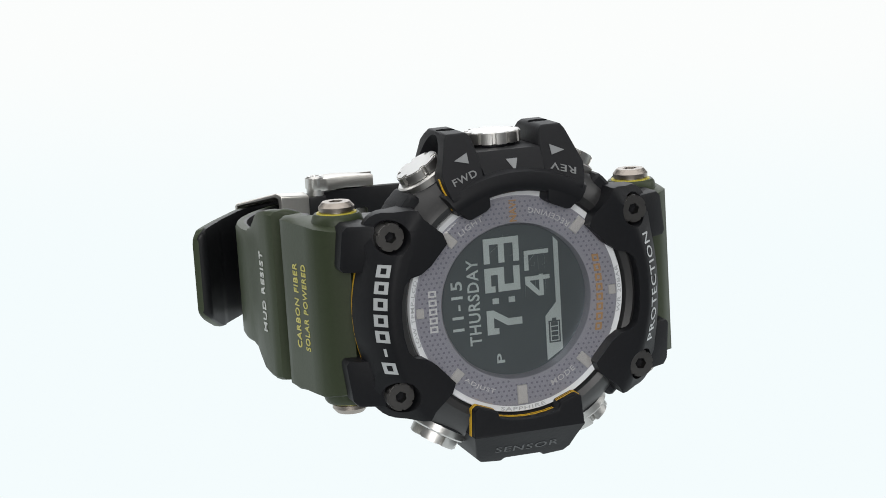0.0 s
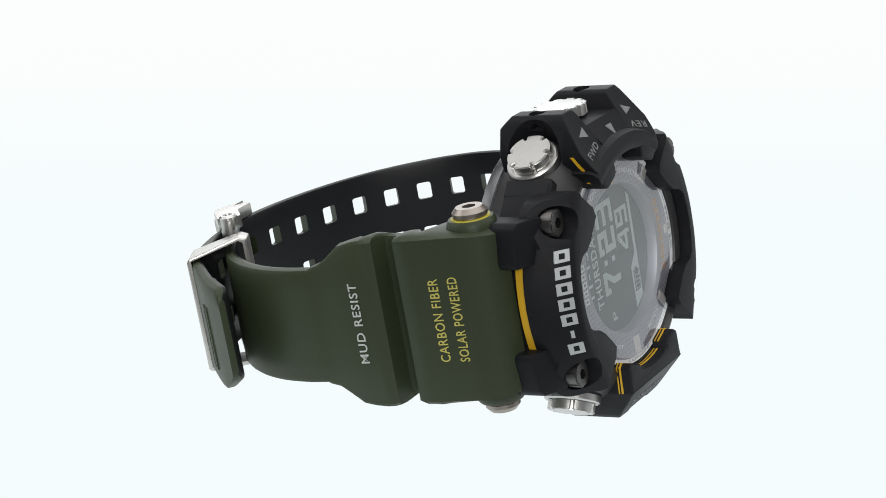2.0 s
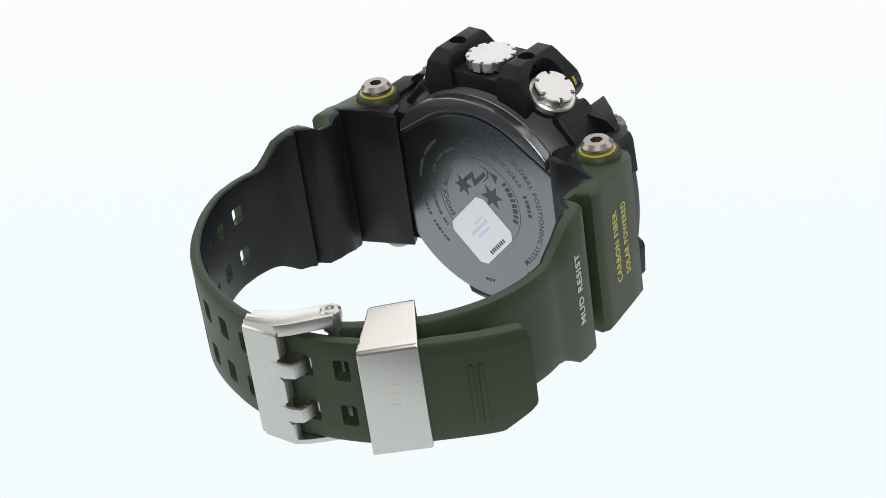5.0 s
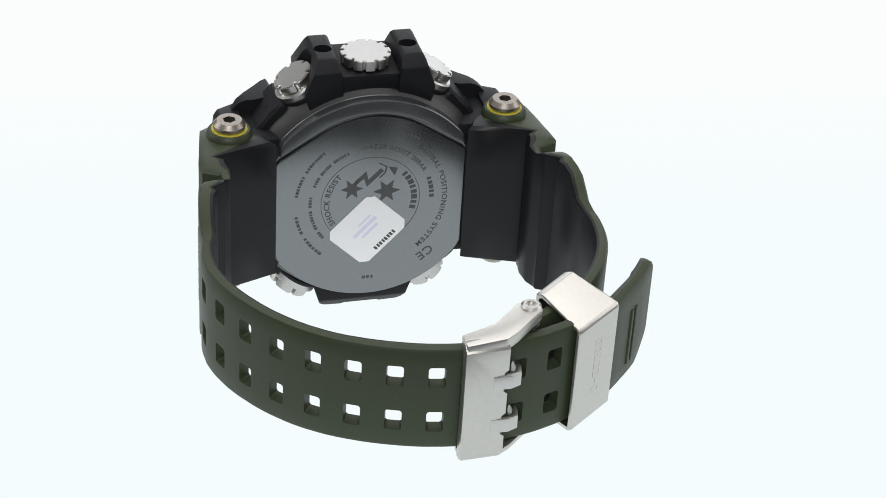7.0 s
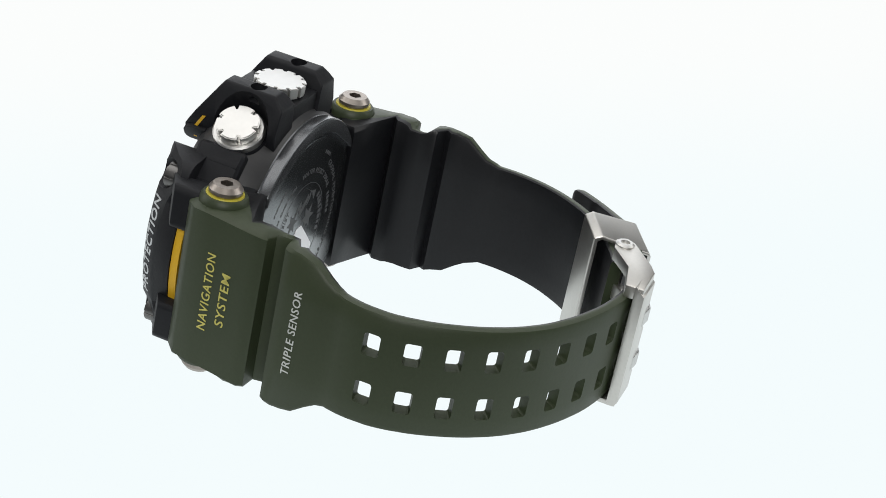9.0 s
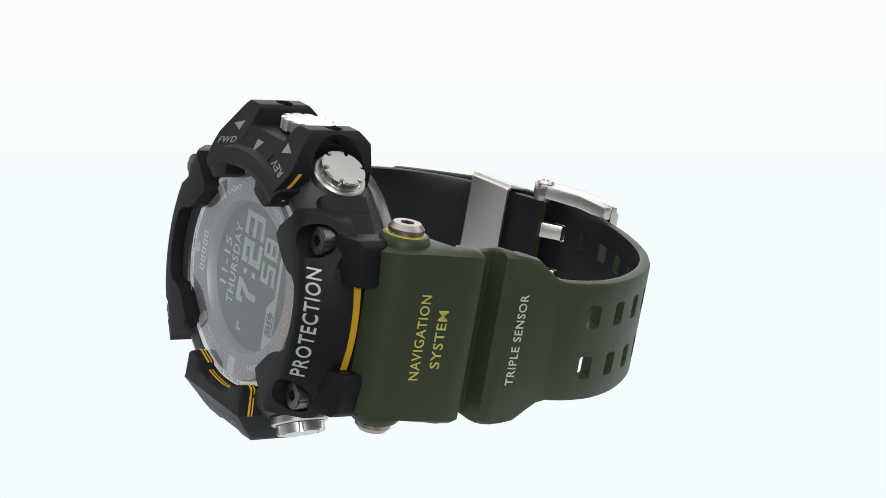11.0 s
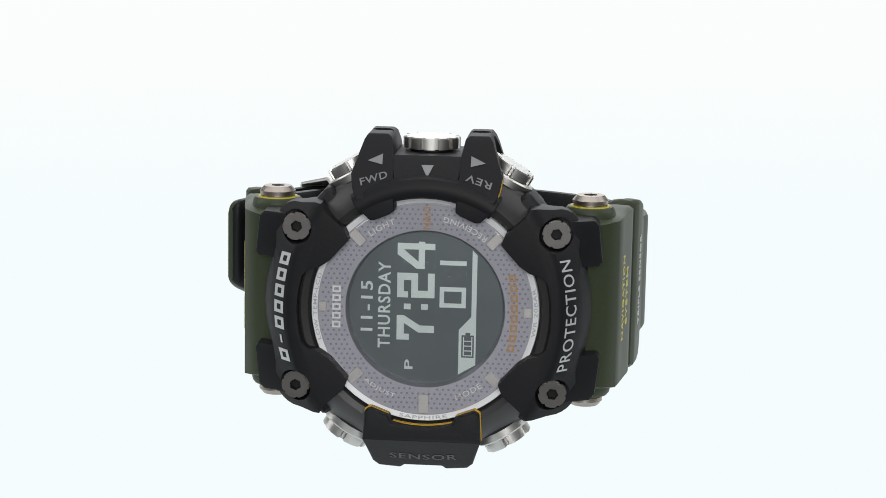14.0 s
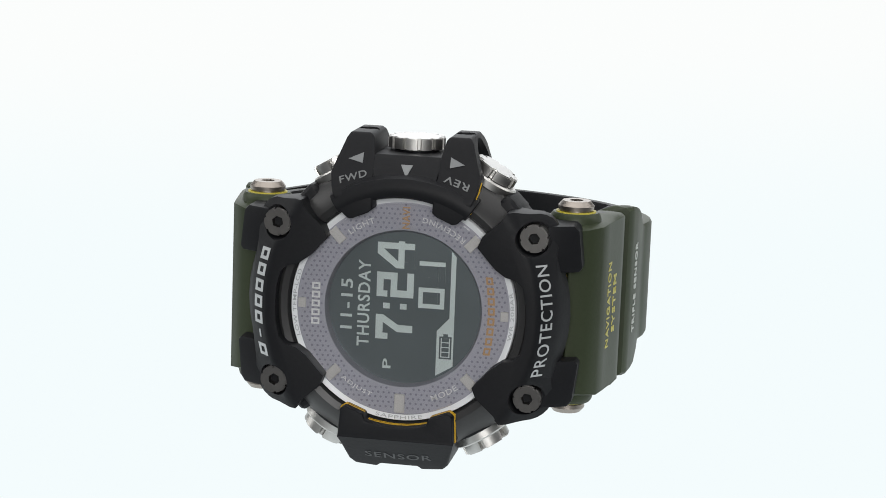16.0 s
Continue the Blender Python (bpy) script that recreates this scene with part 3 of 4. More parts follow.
# hours digit 7, colon and the tens of the minutes, which stay
poly_sign("display_digit", [(-6.5, 5.6), (-1.7, 5.6), (-1.7, 4.2), (-3.6, 1.2), (-3.6, -1.6), (-5.0, -1.6), (-5.0, 1.4), (-3.2, 4.2), (-5.3, 4.2), (-5.3, 3.2), (-6.5, 3.2)])
for b in (0.3, 3.6):
    poly_sign("display_colon", [(-0.5, b - 0.65), (0.6, b - 0.65), (0.6, b + 0.65), (-0.5, b + 0.65)])
poly_sign("display_digit", [(1.8, 5.6), (6.6, 5.6), (6.6, 1.6), (3.2, 1.6), (3.2, -0.3), (6.6, -0.3), (6.6, -1.6), (1.8, -1.6), (1.8, 2.9), (5.2, 2.9), (5.2, 4.3), (3.0, 4.3), (3.0, 3.5), (1.8, 3.5)])

LIT = {0: "abcdef", 1: "bc", 2: "abged", 3: "abgcd", 4: "bcxy", 5: "afgcd", 6: "afgedc", 7: "abc", 8: "abcdefg", 9: "abcdfg"}


def digit_segments(a0, a1, b0, b1, s):
    """Seven flat bars that turn over: pale face, dark back. Returns the objects by letter."""
    mid, low = (b0 + b1) / 2, b0 + 0.27 * (b1 - b0)
    bar = lambda p, q, r, t: [(p, r), (q, r), (q, t), (p, t)]
    where = {"a": bar(a0, a1, b1 - s, b1), "d": bar(a0, a1, b0, b0 + s), "g": bar(a0, a1, mid - s / 2, mid + s / 2), "f": bar(a0, a0 + s, mid, b1), "b": bar(a1 - s, a1, mid, b1),
             "e": bar(a0, a0 + s, b0, mid), "c": bar(a1 - s, a1, b0, mid), "y": bar(a0, a1 + 0.3 * s, low, low + s),
             "x": [(a0, low + s), (a0 + 1.1 * s, low + s), (a1 - s, b1 - 1.0 * s), (a1 - s, b1), (a1 - 1.8 * s, b1), (a0, low + 1.3 * s)]}
    out = {}
    for k, pts in where.items():
        ca, cb = sum(a for a, b in pts) / len(pts), sum(b for a, b in pts) / len(pts)
        bm = prism([(cb - b, a - ca) for a, b in pts], -0.1, 0.0, 0)
        bm.normal_update()
        for f in bm.faces:
            f.material_index = 0 if f.calc_center_median().y < -0.05 else 1
        ob = part("display_segment", bm, (PIXEL, LCD), lcd, "flat pale display bar", keep=True)
        tall = max(b for a, b in pts) - min(b for a, b in pts) > max(a for a, b in pts) - min(a for a, b in pts)
        out[k] = (ob, Vector((-cb / 1000, (YS - 0.03 - 0.025 * (0 if k in "bcef" else " gxy".find(k) if k in "gxy" else 1)) / 1000, ca / 1000)), "X" if tall else "Z")
        ob.matrix_basis = Matrix.Translation(out[k][1])
    return out


MIN_ONES = digit_segments(7.5, 12.4, -1.6, 5.6, 1.2)
SEC_TENS = digit_segments(0.1, 4.1, -7.65, -2.6, 0.85)
SEC_ONES = digit_segments(5.3, 9.2, -7.65, -2.6, 0.85)

pane = revolve([(0, 0.75), (20.3, 0.75), (20.5, 0.95), (20.5, 1.1), (0, 1.1)], 96)
finish(pane)
for f in pane.faces:
    f.material_index = 0 if f.normal.y < -0.3 else 1
glass = part("crystal", pane, (GLASS, CLEAR), watch, "clear flat sapphire glass", keep=True)
glass.visible_shadow = False
glass.location.y = -0.0012


# ---- buttons, screws, rivets ----
def knurled_disc(r, h0, h1, notches, deep, wide):
    """A disc round z with notches in its rim."""
    n = notches * 20
    rim = [r - (deep if abs((i % 20) / 20 - 0.5) < wide / 2 else 0) for i in range(n)]
    bm = bmesh.new()
    lo = [bm.verts.new((q * math.cos(2 * math.pi * i / n), q * math.sin(2 * math.pi * i / n), h0)) for i, q in enumerate(rim)]
    hi = [bm.verts.new((q * math.cos(2 * math.pi * i / n), q * math.sin(2 * math.pi * i / n), h1)) for i, q in enumerate(rim)]
    for i in range(n):
        bm.faces.new((lo[i], lo[(i + 1) % n], hi[(i + 1) % n], hi[i]))
    bm.faces.new(hi)
    bm.faces.new(list(reversed(lo)))
    bmesh.ops.recalc_face_normals(bm, faces=bm.faces)
    top = [e for e in bm.edges if all(v.co.z > h1 - 1e-4 for v in e.verts) and len(e.link_faces) == 2]
    bmesh.ops.bevel(bm, geom=top, offset=0.22, segments=2, affect="EDGES", clamp_overlap=True)
    return bm


def button(ang, r, y, size=4.5):
    m = Matrix.Translation((r * math.cos(radians(ang)), y, r * math.sin(radians(ang)))) @ Matrix.Rotation(radians(90 - ang), 4, "Y")
    b = part("push_button", moved(knurled_disc(size, -1.9, 0, 6, 0.9, 0.16), m), STEEL, watch, "polished silver push button with notched rim")
    part("collar", moved(revolve([(0, -3.6), (size + 0.9, -3.6), (size + 0.9, -2.3), (size + 0.6, -2.0), (0, -2.0)], 48, "z"), m), STEEL, b, "silver collar")
    part("sleeve", moved(revolve([(0, -4.5), (size + 1.1, -4.5), (size + 1.1, -4.0), (size + 0.9, -3.6), (0, -3.6)], 48, "z"), m), BLACK, b, "black sleeve")


for ang, r in ((120.5, 31.7), (59.5, 31.7), (-121, 31.8), (-59, 31.8)):
    button(ang, r, 8.7, 4.8 if ang < 0 else 4.5)
crown_at = Matrix.Translation((0, 9.6, 32.3))
crown = part("crown", moved(knurled_disc(5.5, -2.2, 0, 12, 0.75, 0.28), crown_at), STEEL, watch, "polished silver crown with toothed rim")
part("stem", moved(revolve([(0, -5), (4.2, -5), (4.2, -2.1), (0, -2.1)], 40, "z"), crown_at), BLACK, crown, "black stem")


def bezel_screw(x, z, turn):
    m = Matrix.Translation((x, 0, z)) @ Matrix.Rotation(radians(90), 4, "X") @ Matrix.Rotation(radians(turn), 4, "Z")
    bm = knurled_disc(2.7, -2.4, 0.5, 6, 0.22, 0.17)
    hexa = bmesh.new()
    bmesh.ops.create_cone(hexa, cap_ends=True, segments=6, radius1=1.15, radius2=1.15, depth=4)
    bm = carve(bm, [moved(hexa, Matrix.Translation((0, 0, 0.5)))])
    s = part("bezel_screw", moved(bm, m), GUN, watch, "dark gunmetal bezel screw with hexagon socket")
    # black disc at the socket's bottom stands in for the shade of the recess
    part("socket_shade", moved(revolve([(0, -1.6), (1.5, -1.6), (1.5, -1.4), (0, -1.4)], 12, "z"), m), BLACK, s)


for x, z, turn in ((-24.7, 15.45, 12), (24.7, 15.45, 40), (-24.7, -15.45, 5), (24.7, -15.45, 25)):
    bezel_screw(x, z, turn)


def lug_rivet(x, s):
    m = Matrix.Translation((x, 15.0, 0)) @ (Matrix.Identity(4) if s > 0 else Matrix.Rotation(radians(180), 4, "X"))
    bm = revolve([(0, 17), (3.0, 17), (3.0, 19.2), (3.45, 19.2), (3.5, 19.95), (2.7, 20.9), (0, 20.9)], 48, "z")
    hexa = bmesh.new()
    bmesh.ops.create_cone(hexa, cap_ends=True, segments=6, radius1=1.45, radius2=1.45, depth=5)
    bm = carve(bm, [moved(hexa, Matrix.Translation((0, 0, 21.3)))])
    r = part("lug_screw", moved(bm, m), BRONZE, watch, "bronze-toned steel lug screw with yellow washer")
    # the socket's inner shade is put in as a black disc
    part("socket_shade", moved(revolve([(0, 18.9), (1.5, 18.9), (1.5, 19.1), (0, 19.1)], 12, "z"), m), BLACK, r)
    part("washer", moved(revolve([(0, 18.2), (3.85, 18.2), (4.0, 18.55), (3.85, 18.9), (0, 18.9)], 40, "z"), m), LIME, r, "yellow washer")


for x in (-30.7, 30.7):
    for s in (1, -1):
        lug_rivet(x, s)


# ---- strap ----
FRONT = [  # outer x, y, inner x, y, half width
    (30.6, 8.0, 28.0, 12.4, 16.6), (34.0, 9.1, 23.0, 16.5, 17.0), (36.6, 11.5, 21.3, 20.0, 17.4), (37.4, 16.0, 26.0, 21.2, 17.5), (38.4, 22.0, 30.6, 22.3, 17.5), (38.8, 24.2, 34.9, 23.7, 17.5), (39.0, 25.6, 33.2, 25.0, 17.5),
    (39.2, 27.4, 33.2, 26.0, 17.5), (38.7, 28.8, 32.9, 27.4, 17.3), (35.3, 29.3, 32.6, 28.6, 16.7), (34.9, 31.2, 32.9, 30.6, 16.6), (35.2, 32.7, 33.2, 32.0, 16.8), (39.6, 33.2, 34.4, 33.2, 17.5), (40.3, 34.2, 34.7, 34.2, 17.6), (40.6, 35.8, 37.5, 35.5, 17.5), (40.8, 36.9, 36.7, 36.8, 17.4),
    (41.0, 38.0, 37.6, 38.0, 17.2), (41.3, 40.6, 38.1, 40.6, 16.6), (41.5, 43.4, 38.4, 43.4, 14.4), (41.5, 45.6, 38.5, 45.4, 13.0), (41.8, 47.5, 39.0, 47.2, 12.4)]


def spline(pts, step):
    """Points every step along a smooth curve through pts."""
    P = [Vector(p) for p in pts]
    P = [2 * P[0] - P[1]] + P + [2 * P[-1] - P[-2]]
    fine = []
    for i in range(1, len(P) - 2):
        a, b, c, d = P[i - 1:i + 3]
        for k in range(24):
            t = k / 24
            fine.append(0.5 * (2 * b + (c - a) * t + (2 * a - 5 * b + 4 * c - d) * t * t + (3 * b - a - 3 * c + d) * t ** 3))
    fine.append(P[-2])
    cum = [0]
    for p, q in zip(fine, fine[1:]):
        cum.append(cum[-1] + (q - p).length)

    def at(s):
        s = min(max(s, 0), cum[-1])
        j = min(int(np.searchsorted(cum, s, side="right")) - 1, len(fine) - 2)
        f = (s - cum[j]) / max(1e-9, cum[j + 1] - cum[j])
        return fine[j].lerp(fine[j + 1], f), (fine[j + 1] - fine[j]).normalized()
    return at, cum[-1]


def band(stations, holes=()):
    """A strap: stations of (outer xy, inner xy, half width); holes by station index pairs."""
    rows_o, rows_i = [], []
    bm = bmesh.new()
    for k, (o, i, hw) in enumerate(stations):
        e = min(0.9, hw * 0.1)
        zs = [-hw, -hw + 0.25 * e, -hw + e, -7.7, -2.9, 0, 2.9, 7.7, hw - e, hw - 0.25 * e, hw]
        din = Vector(i) - Vector(o)
        L = din.length
        drop = [0.55 * L, 0.14 * L, 0, 0, 0, 0, 0, 0, 0, 0.14 * L, 0.55 * L]
        rows_o.append([bm.verts.new((*(Vector(o) + din * (d / L)), z)) for d, z in zip(drop, zs)])
        zi = [-hw, -hw + 0.2 * e, -hw + e, -7.2, -3.3, 0, 3.3, 7.2, hw - e, hw - 0.2 * e, hw]
        rows_i.append([bm.verts.new((*(Vector(i) - din * (d / L) * 0.5), z)) for d, z in zip(drop, zi)])
    n = len(rows_o[0])
    hole_cells = {(k, j) for k in holes for j in (3, 6)}

    def quad(vs, mat):
        try:
            bm.faces.new(vs).material_index = mat
        except ValueError:
            pass
    for k in range(len(stations) - 1):
        for j in range(n - 1):
            if (k, j) in hole_cells:
                a, b = rows_o, rows_i
                quad((a[k][j], a[k + 1][j], b[k + 1][j], b[k][j]), 0)
                quad((a[k][j + 1], a[k + 1][j + 1], b[k + 1][j + 1], b[k][j + 1]), 0)
                quad((a[k][j], a[k][j + 1], b[k][j + 1], b[k][j]), 0)
                quad((a[k + 1][j], a[k + 1][j + 1], b[k + 1][j + 1], b[k + 1][j]), 0)
                for p, q in ((k, j), (k + 1, j), (k + 1, j + 1), (k, j + 1)):    # rounded corners
                    p2, q2 = 2 * k + 1 - p, 2 * j + 1 - q
                    tri = []
                    for g in (a, b):
                        c0, c1, c2 = g[p][q].co, g[p2][q].co, g[p][q2].co
                        tri.append([bm.verts.new(c0), bm.verts.new(c0.lerp(c1, 0.15)), bm.verts.new(c0.lerp(c0.lerp(c1, 0.045), 1).lerp(c2, 0.04)), bm.verts.new(c0.lerp(c2, 0.12))])
                    quad(tri[0], 0)
                    quad(tri[1], 1)
                    for i in (1, 2):
                        quad((tri[0][i], tri[0][i + 1], tri[1][i + 1], tri[1][i]), 0)
                continue
            quad((rows_o[k][j], rows_o[k][j + 1], rows_o[k + 1][j + 1], rows_o[k + 1][j]), 0)
            quad((rows_i[k][j], rows_i[k][j + 1], rows_i[k + 1][j + 1], rows_i[k + 1][j]), 1)
        for j in (0, n - 1):
            quad((rows_o[k][j], rows_o[k + 1][j], rows_i[k + 1][j], rows_i[k][j]), 0)
    for k in (0, len(stations) - 1):
        for j in range(n - 1):
            quad((rows_o[k][j], rows_o[k][j + 1], rows_i[k][j + 1], rows_i[k][j]), 0)
    return bm


def rear_stations(path, thick, width, s_list):
    at, total = spline(path, 1)
    out = []
    for s in s_list:
        p, d = at(s)
        nrm = Vector((d.y, -d.x))        # to the outside for a path that runs anticlockwise
        t, hw = thick(s), width(s)
        out.append((tuple(p), tuple(p - nrm * t), hw))
    return out, at, total


HOLE_PATH = [(41.9, 47.5), (42.6, 52), (42.2, 58), (39.7, 65), (35.5, 72), (30.4, 78.0), (24.6, 82.8), (18.1, 86.5), (10.2, 89.6), (2.5, 91.5), (-5.5, 92.2), (-13, 91.4), (-20.5, 89.6), (-28, 86.6), (-35.2, 82.4), (-41, 76.6), (-45.8, 71.0), (-49.7, 65.3)]
PITCH, FIRST, HALF = 8.22, 7.6, 1.7


def hole_strap():
    at, total = spline(HOLE_PATH, 1)
    holes = []
    for k in range(11):
        holes.append((FIRST + k * PITCH - HALF, FIRST + k * PITCH + HALF))
    s = 0.6
    cand = []
    while s < total - 1.3:
        if not any(a - 0.35 < s < b + 0.35 for a, b in holes):
            cand.append(s)
        s += 1.1
    for a, b in holes:
        cand += [a, b]
    cand = sorted(set(cand + [total - 1.2, total - 0.6, total - 0.25, total]))

    def width(s):
        e = total - s
        return 12.0 + 0.4 * max(0, 1 - s / 45) if e > 30 else 11.6 if e > 2.2 else 9.6 + 2.0 * math.sqrt(max(0.0, 1 - ((2.2 - e) / 2.2) ** 2))

    def thick(s):
        e = total - s
        return 2.5 if e > 9 else 2.8 if e > 1.2 else 2.8 - 1.4 * (1 - e / 1.2) ** 2
    rear, _, _ = rear_stations(HOLE_PATH, thick, width, cand)
    st = [((x, y), (u, v), w) for x, y, u, v, w in FRONT] + rear
    base = len(FRONT)
    idx = [base + cand.index(a) for a, b in holes]
    tip, run = at(total)

    def slant(x, y, z):
        """The tail bends down, and its lower corner is cut back further."""
        e = run.dot(tip - Vector((x, y)))
        if z < 0 and x < -30 and -2 < e < 7.5:
            z *= 1 - 0.048 * (7.5 - e)
        return (x, y, z - (0.11 * max(0.0, -36.5 - x) if y > 55 else 0.0))
    strap = part("hole_strap", mapped(mapped(band(st, idx), slant), sag), (GREEN, LINING), watch, "dark green resin strap half with two rows of holes", sharp=40)
    # ridges on the tail
    for s in (total - 12.6, total - 10.6):
        p, d = at(s)
        nrm = Vector((d.y, -d.x))
        ridge = box(-0.5, 0.5, -0.25, 0.35, -8.0, 5.5, 0.25)
        m = Matrix.Translation((p.x, p.y, 0)) @ Matrix(((d.x, nrm.x, 0, 0), (d.y, nrm.y, 0, 0), (0, 0, 1, 0), (0, 0, 0, 1)))
        part("ridge", mapped(mapped(moved(ridge, m), slant), sag), GREEN, strap)
    return strap, at, total


strap_r, at_r, total_r = hole_strap()
BUCKLE_PATH = [(41.9, 47.5), (42.2, 53), (41.2, 60), (38.4, 67), (33.6, 74), (27, 79.8), (20.5, 84.0), (16.0, 86.2)]


def buckle_strap():
    at, total = spline(BUCKLE_PATH, 1)
    cand = [0.6 + i * 1.1 for i in range(int(total / 1.1))] + [total]
    rear, _, _ = rear_stations(BUCKLE_PATH, lambda s: 2.6, lambda s: 12.0, cand)
    st = [((x, y), (u, v), w) for x, y, u, v, w in FRONT] + rear
    return part("buckle_strap", mapped(mirror_x(band(st)), sag), (GREEN, LINING), watch, "dark green resin strap half with printed words", sharp=40)


strap_l = buckle_strap()
for x, strap in ((-30.7, strap_l), (30.7, strap_r)):
    for s in (1, -1):
        boss = revolve([(0, 13), (5.1, 13), (5.0, 17.4), (4.8, 18.2), (4.4, 18.7), (0, 18.7)], 40, "z")
        boss = moved(boss, Matrix.Translation((x, 15, 0)) @ (Matrix.Identity(4) if s > 0 else Matrix.Rotation(math.pi, 4, "X")))
        part("lug_boss", boss, GREEN, strap)


def strap_word(body, sgn, y, x, height, width, mat, strap, zmid=0.2):
    """Letters that run up the strap."""
    lean = 0.165 if y < 30 else 0.12
    if sgn > 0:
        g = lambda u, v, w: (x - v * lean + 0.03 + w, y - v, zmid + u)
    else:
        g = lambda u, v, w: (-(x + v * lean + 0.03 + w), y + v, zmid + u)
    part("lettering", mapped(mapped(letters(body, width, height, 0.08), g), sag), mat, strap, "printed letters")


strap_word("CARBON FIBER", -1, 21.3, 38.28, 2.0, 17.0, GOLDPRINT, strap_l)
strap_word("SOLAR POWERED", -1, 17.3, 37.61, 2.0, 17.2, GOLDPRINT, strap_l)
strap_word("MUD RESIST", -1, 38.4, 41.1, 1.8, 16.6, WHITEPRINT, strap_l, 0.5)
strap_word("NAVIGATION", 1, 17.4, 37.63, 2.0, 17.0, GOLDPRINT, strap_r)
strap_word("SYSTEM", 1, 21.4, 38.3, 2.0, 11.6, GOLDPRINT, strap_r, 0.0)
strap_word("TRIPLE SENSOR", 1, 38.0, 41.0, 1.75, 18.6, WHITEPRINT, strap_r, 0.4)


# ---- buckle and keeper ----
def placed(ox, oy, dx, dy):
    """Local frame: u along (dx, dy), n to the outside, z up."""
    d = Vector((dx, dy)).normalized()
    nrm = Vector((d.y, -d.x))
    return Matrix(((d.x, nrm.x, 0, ox), (d.y, nrm.y, 0, oy), (0, 0, 1, sag(ox, oy, 0)[2]), (0, 0, 0, 1)))


def buckle():
    m = placed(-5.9, 92.4, -1.0, -0.04)
    plate = prism([(-4.4, -13.0), (4.2, -13.0), (4.4, -12.4), (4.4, -8.0), (3.6, -7.4), (3.6, -3.0), (4.4, -2.4), (4.4, 2.4), (3.6, 3.0), (3.6, 7.4), (4.4, 8.0), (4.4, 14.2), (4.2, 14.9), (-4.4, 14.9)], 0.35, lambda x, z: 2.6 - 1.1 * max(0, z - 13.0) - 0.8 * max(0, -12.0 - z), 0.35, (("z", 13.0), ("z", -12.0)))
    b = part("buckle", moved(plate, m), BRUSHED, watch, "satin steel double-prong buckle")
    for s in (1, -1):
        pts = [(-4.2, 2.2), (3.8, 2.2), (6.5, 0.6), (13.2, -5.0), (12.4, -8.8), (8.8, -8.2), (3.0, -3.4), (-4.2, -1.8)]
        arm = prism(pts, 13.2 if s > 0 else 12.0, 16.0 if s > 0 else 13.2, 0.4)
        arm = mapped(arm, lambda x, y, z: (x, z, s * y + (0.09 * (x - 12.0) if s > 0 else 0.0)))
        part("buckle_arm", moved(arm, m), BRUSHED, b)
        pin = revolve([(0, 11.8), (1.95, 11.8), (2.05, 16.0 if s > 0 else 13.4), (1.6, 16.4 if s > 0 else 13.8), (1.0, 16.4 if s > 0 else 13.8), (0.8, 15.5 if s > 0 else 13.0), (0, 15.5 if s > 0 else 13.0)], 24, "z")
        if s < 0:
            pin = moved(pin, Matrix.Rotation(math.pi, 4, "X"))
        # solid dark plug in the pin end, coloured as the shade inside a hole
        part("pin_hole_shade", moved(revolve([(0, 12.7), (0.8, 12.7), (0.8, 15.65 if s > 0 else 13.15), (0, 15.65 if s > 0 else 13.15)], 16, "z"), m @ Matrix.Translation((11.3, -6.6, 0)) @ (Matrix.Identity(4) if s > 0 else Matrix.Rotation(math.pi, 4, "X"))), ENGRAVED, b)
        part("pin", moved(pin, m @ Matrix.Translation((11.3, -6.6, 0))), STEEL, b, "polished pin end")
        pr = [(0.8, 1.6), (1.4, 2.7), (5.0, 3.0), (7.2, 2.2), (7.8, 0.0), (7.6, -3.0), (6.6, -3.0), (6.6, 0.2), (6.0, 1.4), (4.6, 1.9), (2.0, 1.7)]
        prong = mapped(prism(pr, -1.6, 1.6, 0.25), lambda x, y, z: (x, z, y + 5.25 * s))
        part("prong", moved(prong, m), STEEL, b, "steel prong in a strap hole")
        tongue = mapped(prism([(6.5, -2.2), (7.7, -2.2), (12.4, -5.9), (12.0, -7.6), (10.6, -7.4), (6.5, -3.4)], -1.7, 1.7, 0.25), lambda x, y, z: (x, z, y + 5.25 * s))
        part("prong_base", moved(tongue, m), BRUSHED, b, "steel tongue of the prong round the pin")
    bar = revolve([(0, -12.5), (1.2, -12.5), (1.2, 12.5), (0, 12.5)], 20, "z")
    part("pin_bar", moved(bar, m @ Matrix.Translation((11.3, -6.6, 0))), STEEL, b)


buckle()


def keeper():
    m = placed(-30.7, 85.3, -0.83, -0.557)
    w, t = 6.1, 0.9
    outer = [(-13.0, 0.2), (-12.5, 1.0), (11.2, 1.0), (11.9, 0.5), (14.5, -10.3), (13.8, -12.0), (-12.4, -12.0), (-13.3, -10.3)]
    inner = [(-12.1, 0.1), (11.4, 0.1), (13.7, -10.2), (13.1, -11.1), (-11.9, -11.1), (-12.4, -10.2)]
    solid = prism([(z, n) for z, n in outer], -w, w, 1.2, (), 4)
    void = prism([(z, n) for z, n in inner], -w - 2, w + 2, 0)
    bm = carve(solid, [void])
    bm = mapped(bm, lambda x, y, z: (y * (1 + 0.022 * min(0, z)), z, x + 0.1 * y))
    k = part("keeper", moved(bm, m), BRUSHED, watch, "satin steel strap keeper loop")
    part("brand_mark", moved(mapped(glyph_bars(7, 13.4, 2.2, 0.06, (1,)), lambda u, v, w: (-v + 0.5, 1.0 + w, u)), m), BRUSHED, k, "embossed mark in plain bars")


keeper()


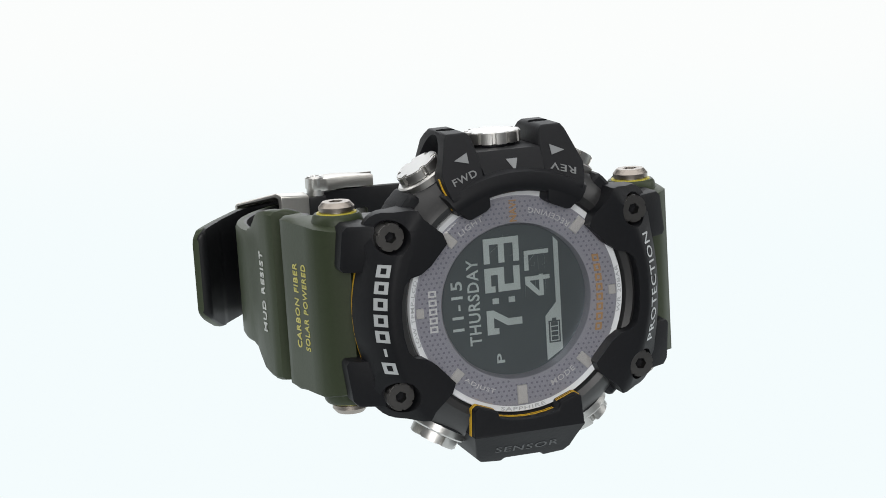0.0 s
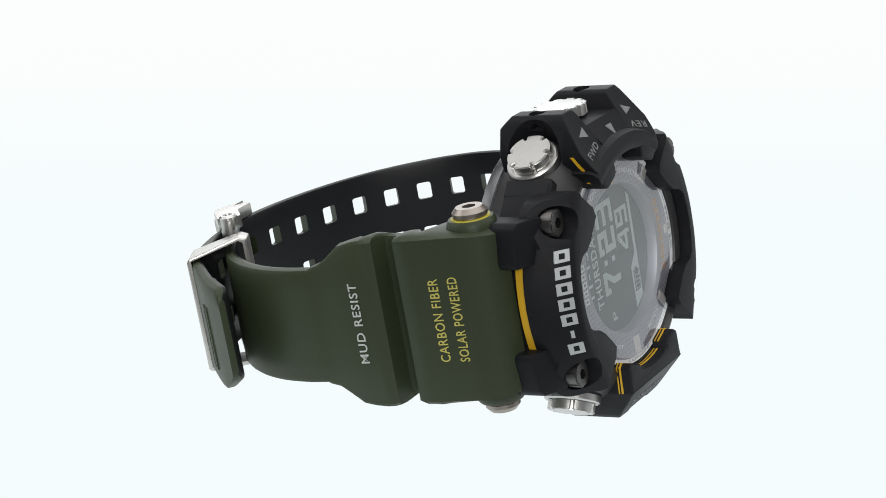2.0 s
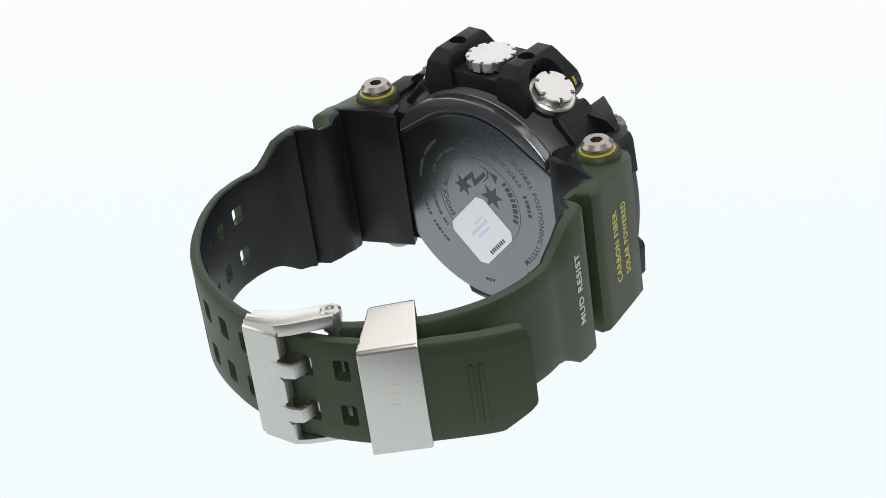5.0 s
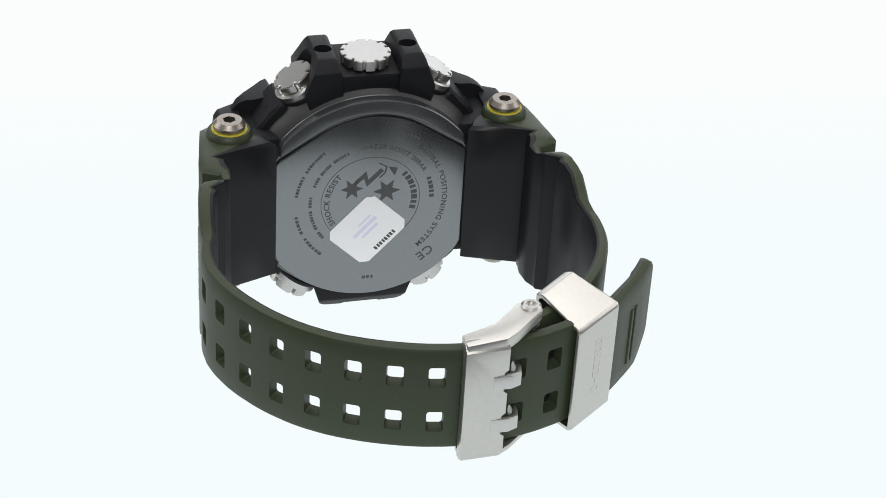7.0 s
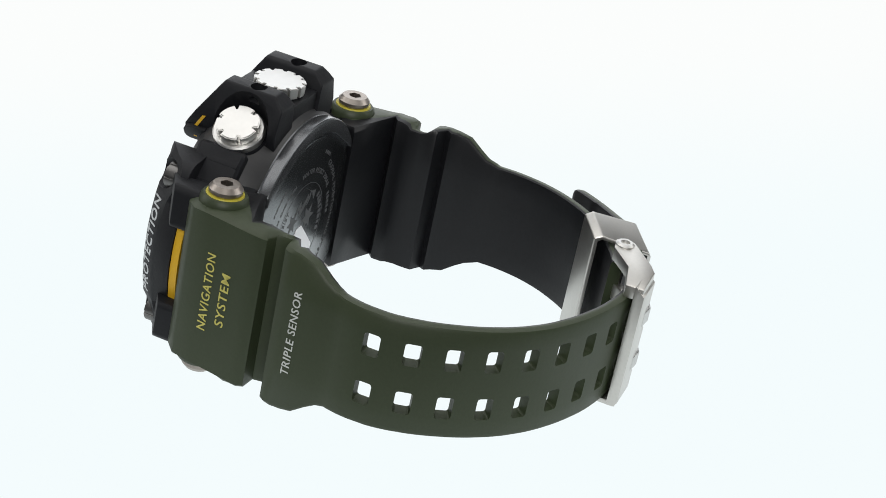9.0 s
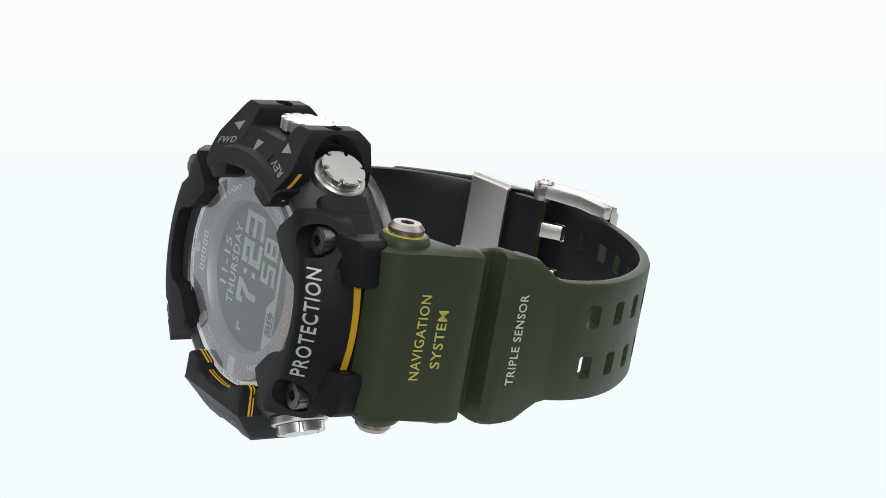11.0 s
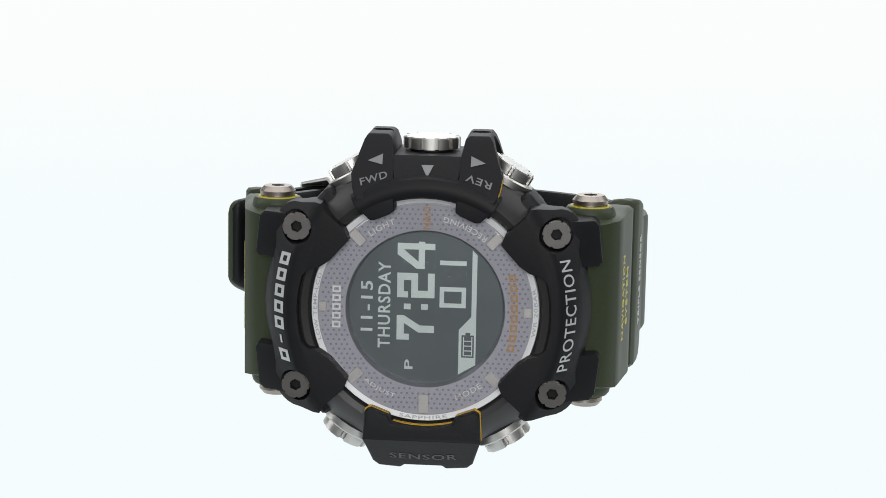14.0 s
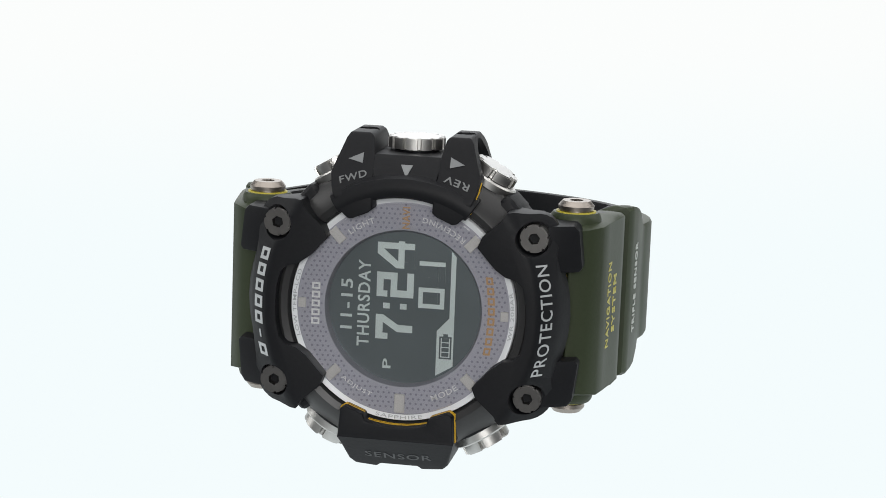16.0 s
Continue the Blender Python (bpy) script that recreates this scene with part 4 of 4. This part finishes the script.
# ---- what moves ----
TURN = [(0, 17.48), (0.5, 25.34), (1, 35.21), (1.5, 45.62), (2, 58.34), (2.5, 71.20), (3, 85.36), (3.2, 90.74), (3.725, 104.85), (4.25, 118.97), (4.775, 133.09), (5.3, 147.20), (5.5, 152.58),
        (6, 166.68), (6.5, 179.48), (7, 193.51), (7.5, 206.42), (8, 220.44), (8.5, 233.50), (8.7, 238.84), (9.225, 253.54), (9.75, 268.24), (10.275, 282.93), (10.8, 297.63), (11, 302.87), (11.5, 314.39),
        (12, 325.43), (12.5, 334.31), (13, 342.52), (13.5, 348.83), (14, 354.26), (14.5, 358.02), (14.75, 358.47), (15, 358.03), (15.5, 354.28), (16, 348.86)]
SEAT = Matrix(((1.0000, -0.0060, -0.0012, 0.005277), (0.0061, 0.9796, 0.2011, -0.045231), (0.0000, -0.2011, 0.9796, 0.005713), (0, 0, 0, 1)))
TICKS = [(-9, 47), (0.25, 48), (1.2, 49), (2.25, 50), (3.3, 51), (4.3, 52), (5.35, 53), (6.4, 54), (7.4, 55), (8.4, 56), (9.4, 57), (10.4, 58), (11.4, 59), (12.3, 60), (13.4, 61), (14.25, 62), (15.25, 61)]


def motions():
    walk(watch, [(t, Matrix.Translation((0, 0, LIFT)) @ Matrix.Rotation(radians(a), 4, "Z") @ SEAT) for t, a in TURN])
    for segs, value in ((MIN_ONES, lambda n: 3 + n // 60), (SEC_TENS, lambda n: n % 60 // 10), (SEC_ONES, lambda n: n % 10)):
        for k, (ob, place, axis) in segs.items():
            at = lambda deg: Matrix.Translation(place) @ Matrix.Rotation(radians(deg), 4, axis)
            now = 0 if k in LIT[value(TICKS[0][1])] else 180
            rows = [(0.0, at(now))]
            for t, n in TICKS[1:]:
                then = 0 if k in LIT[value(n)] else 180
                if then != now:
                    for i in range(-2, 6):
                        rows.append((t + (i - 2) / FPS, at(now + (then - now) * min(max(i, 0), 3) / 3)))
                    now = then
            rows.append((16.0, at(now)))
            walk(ob, rows)


motions()
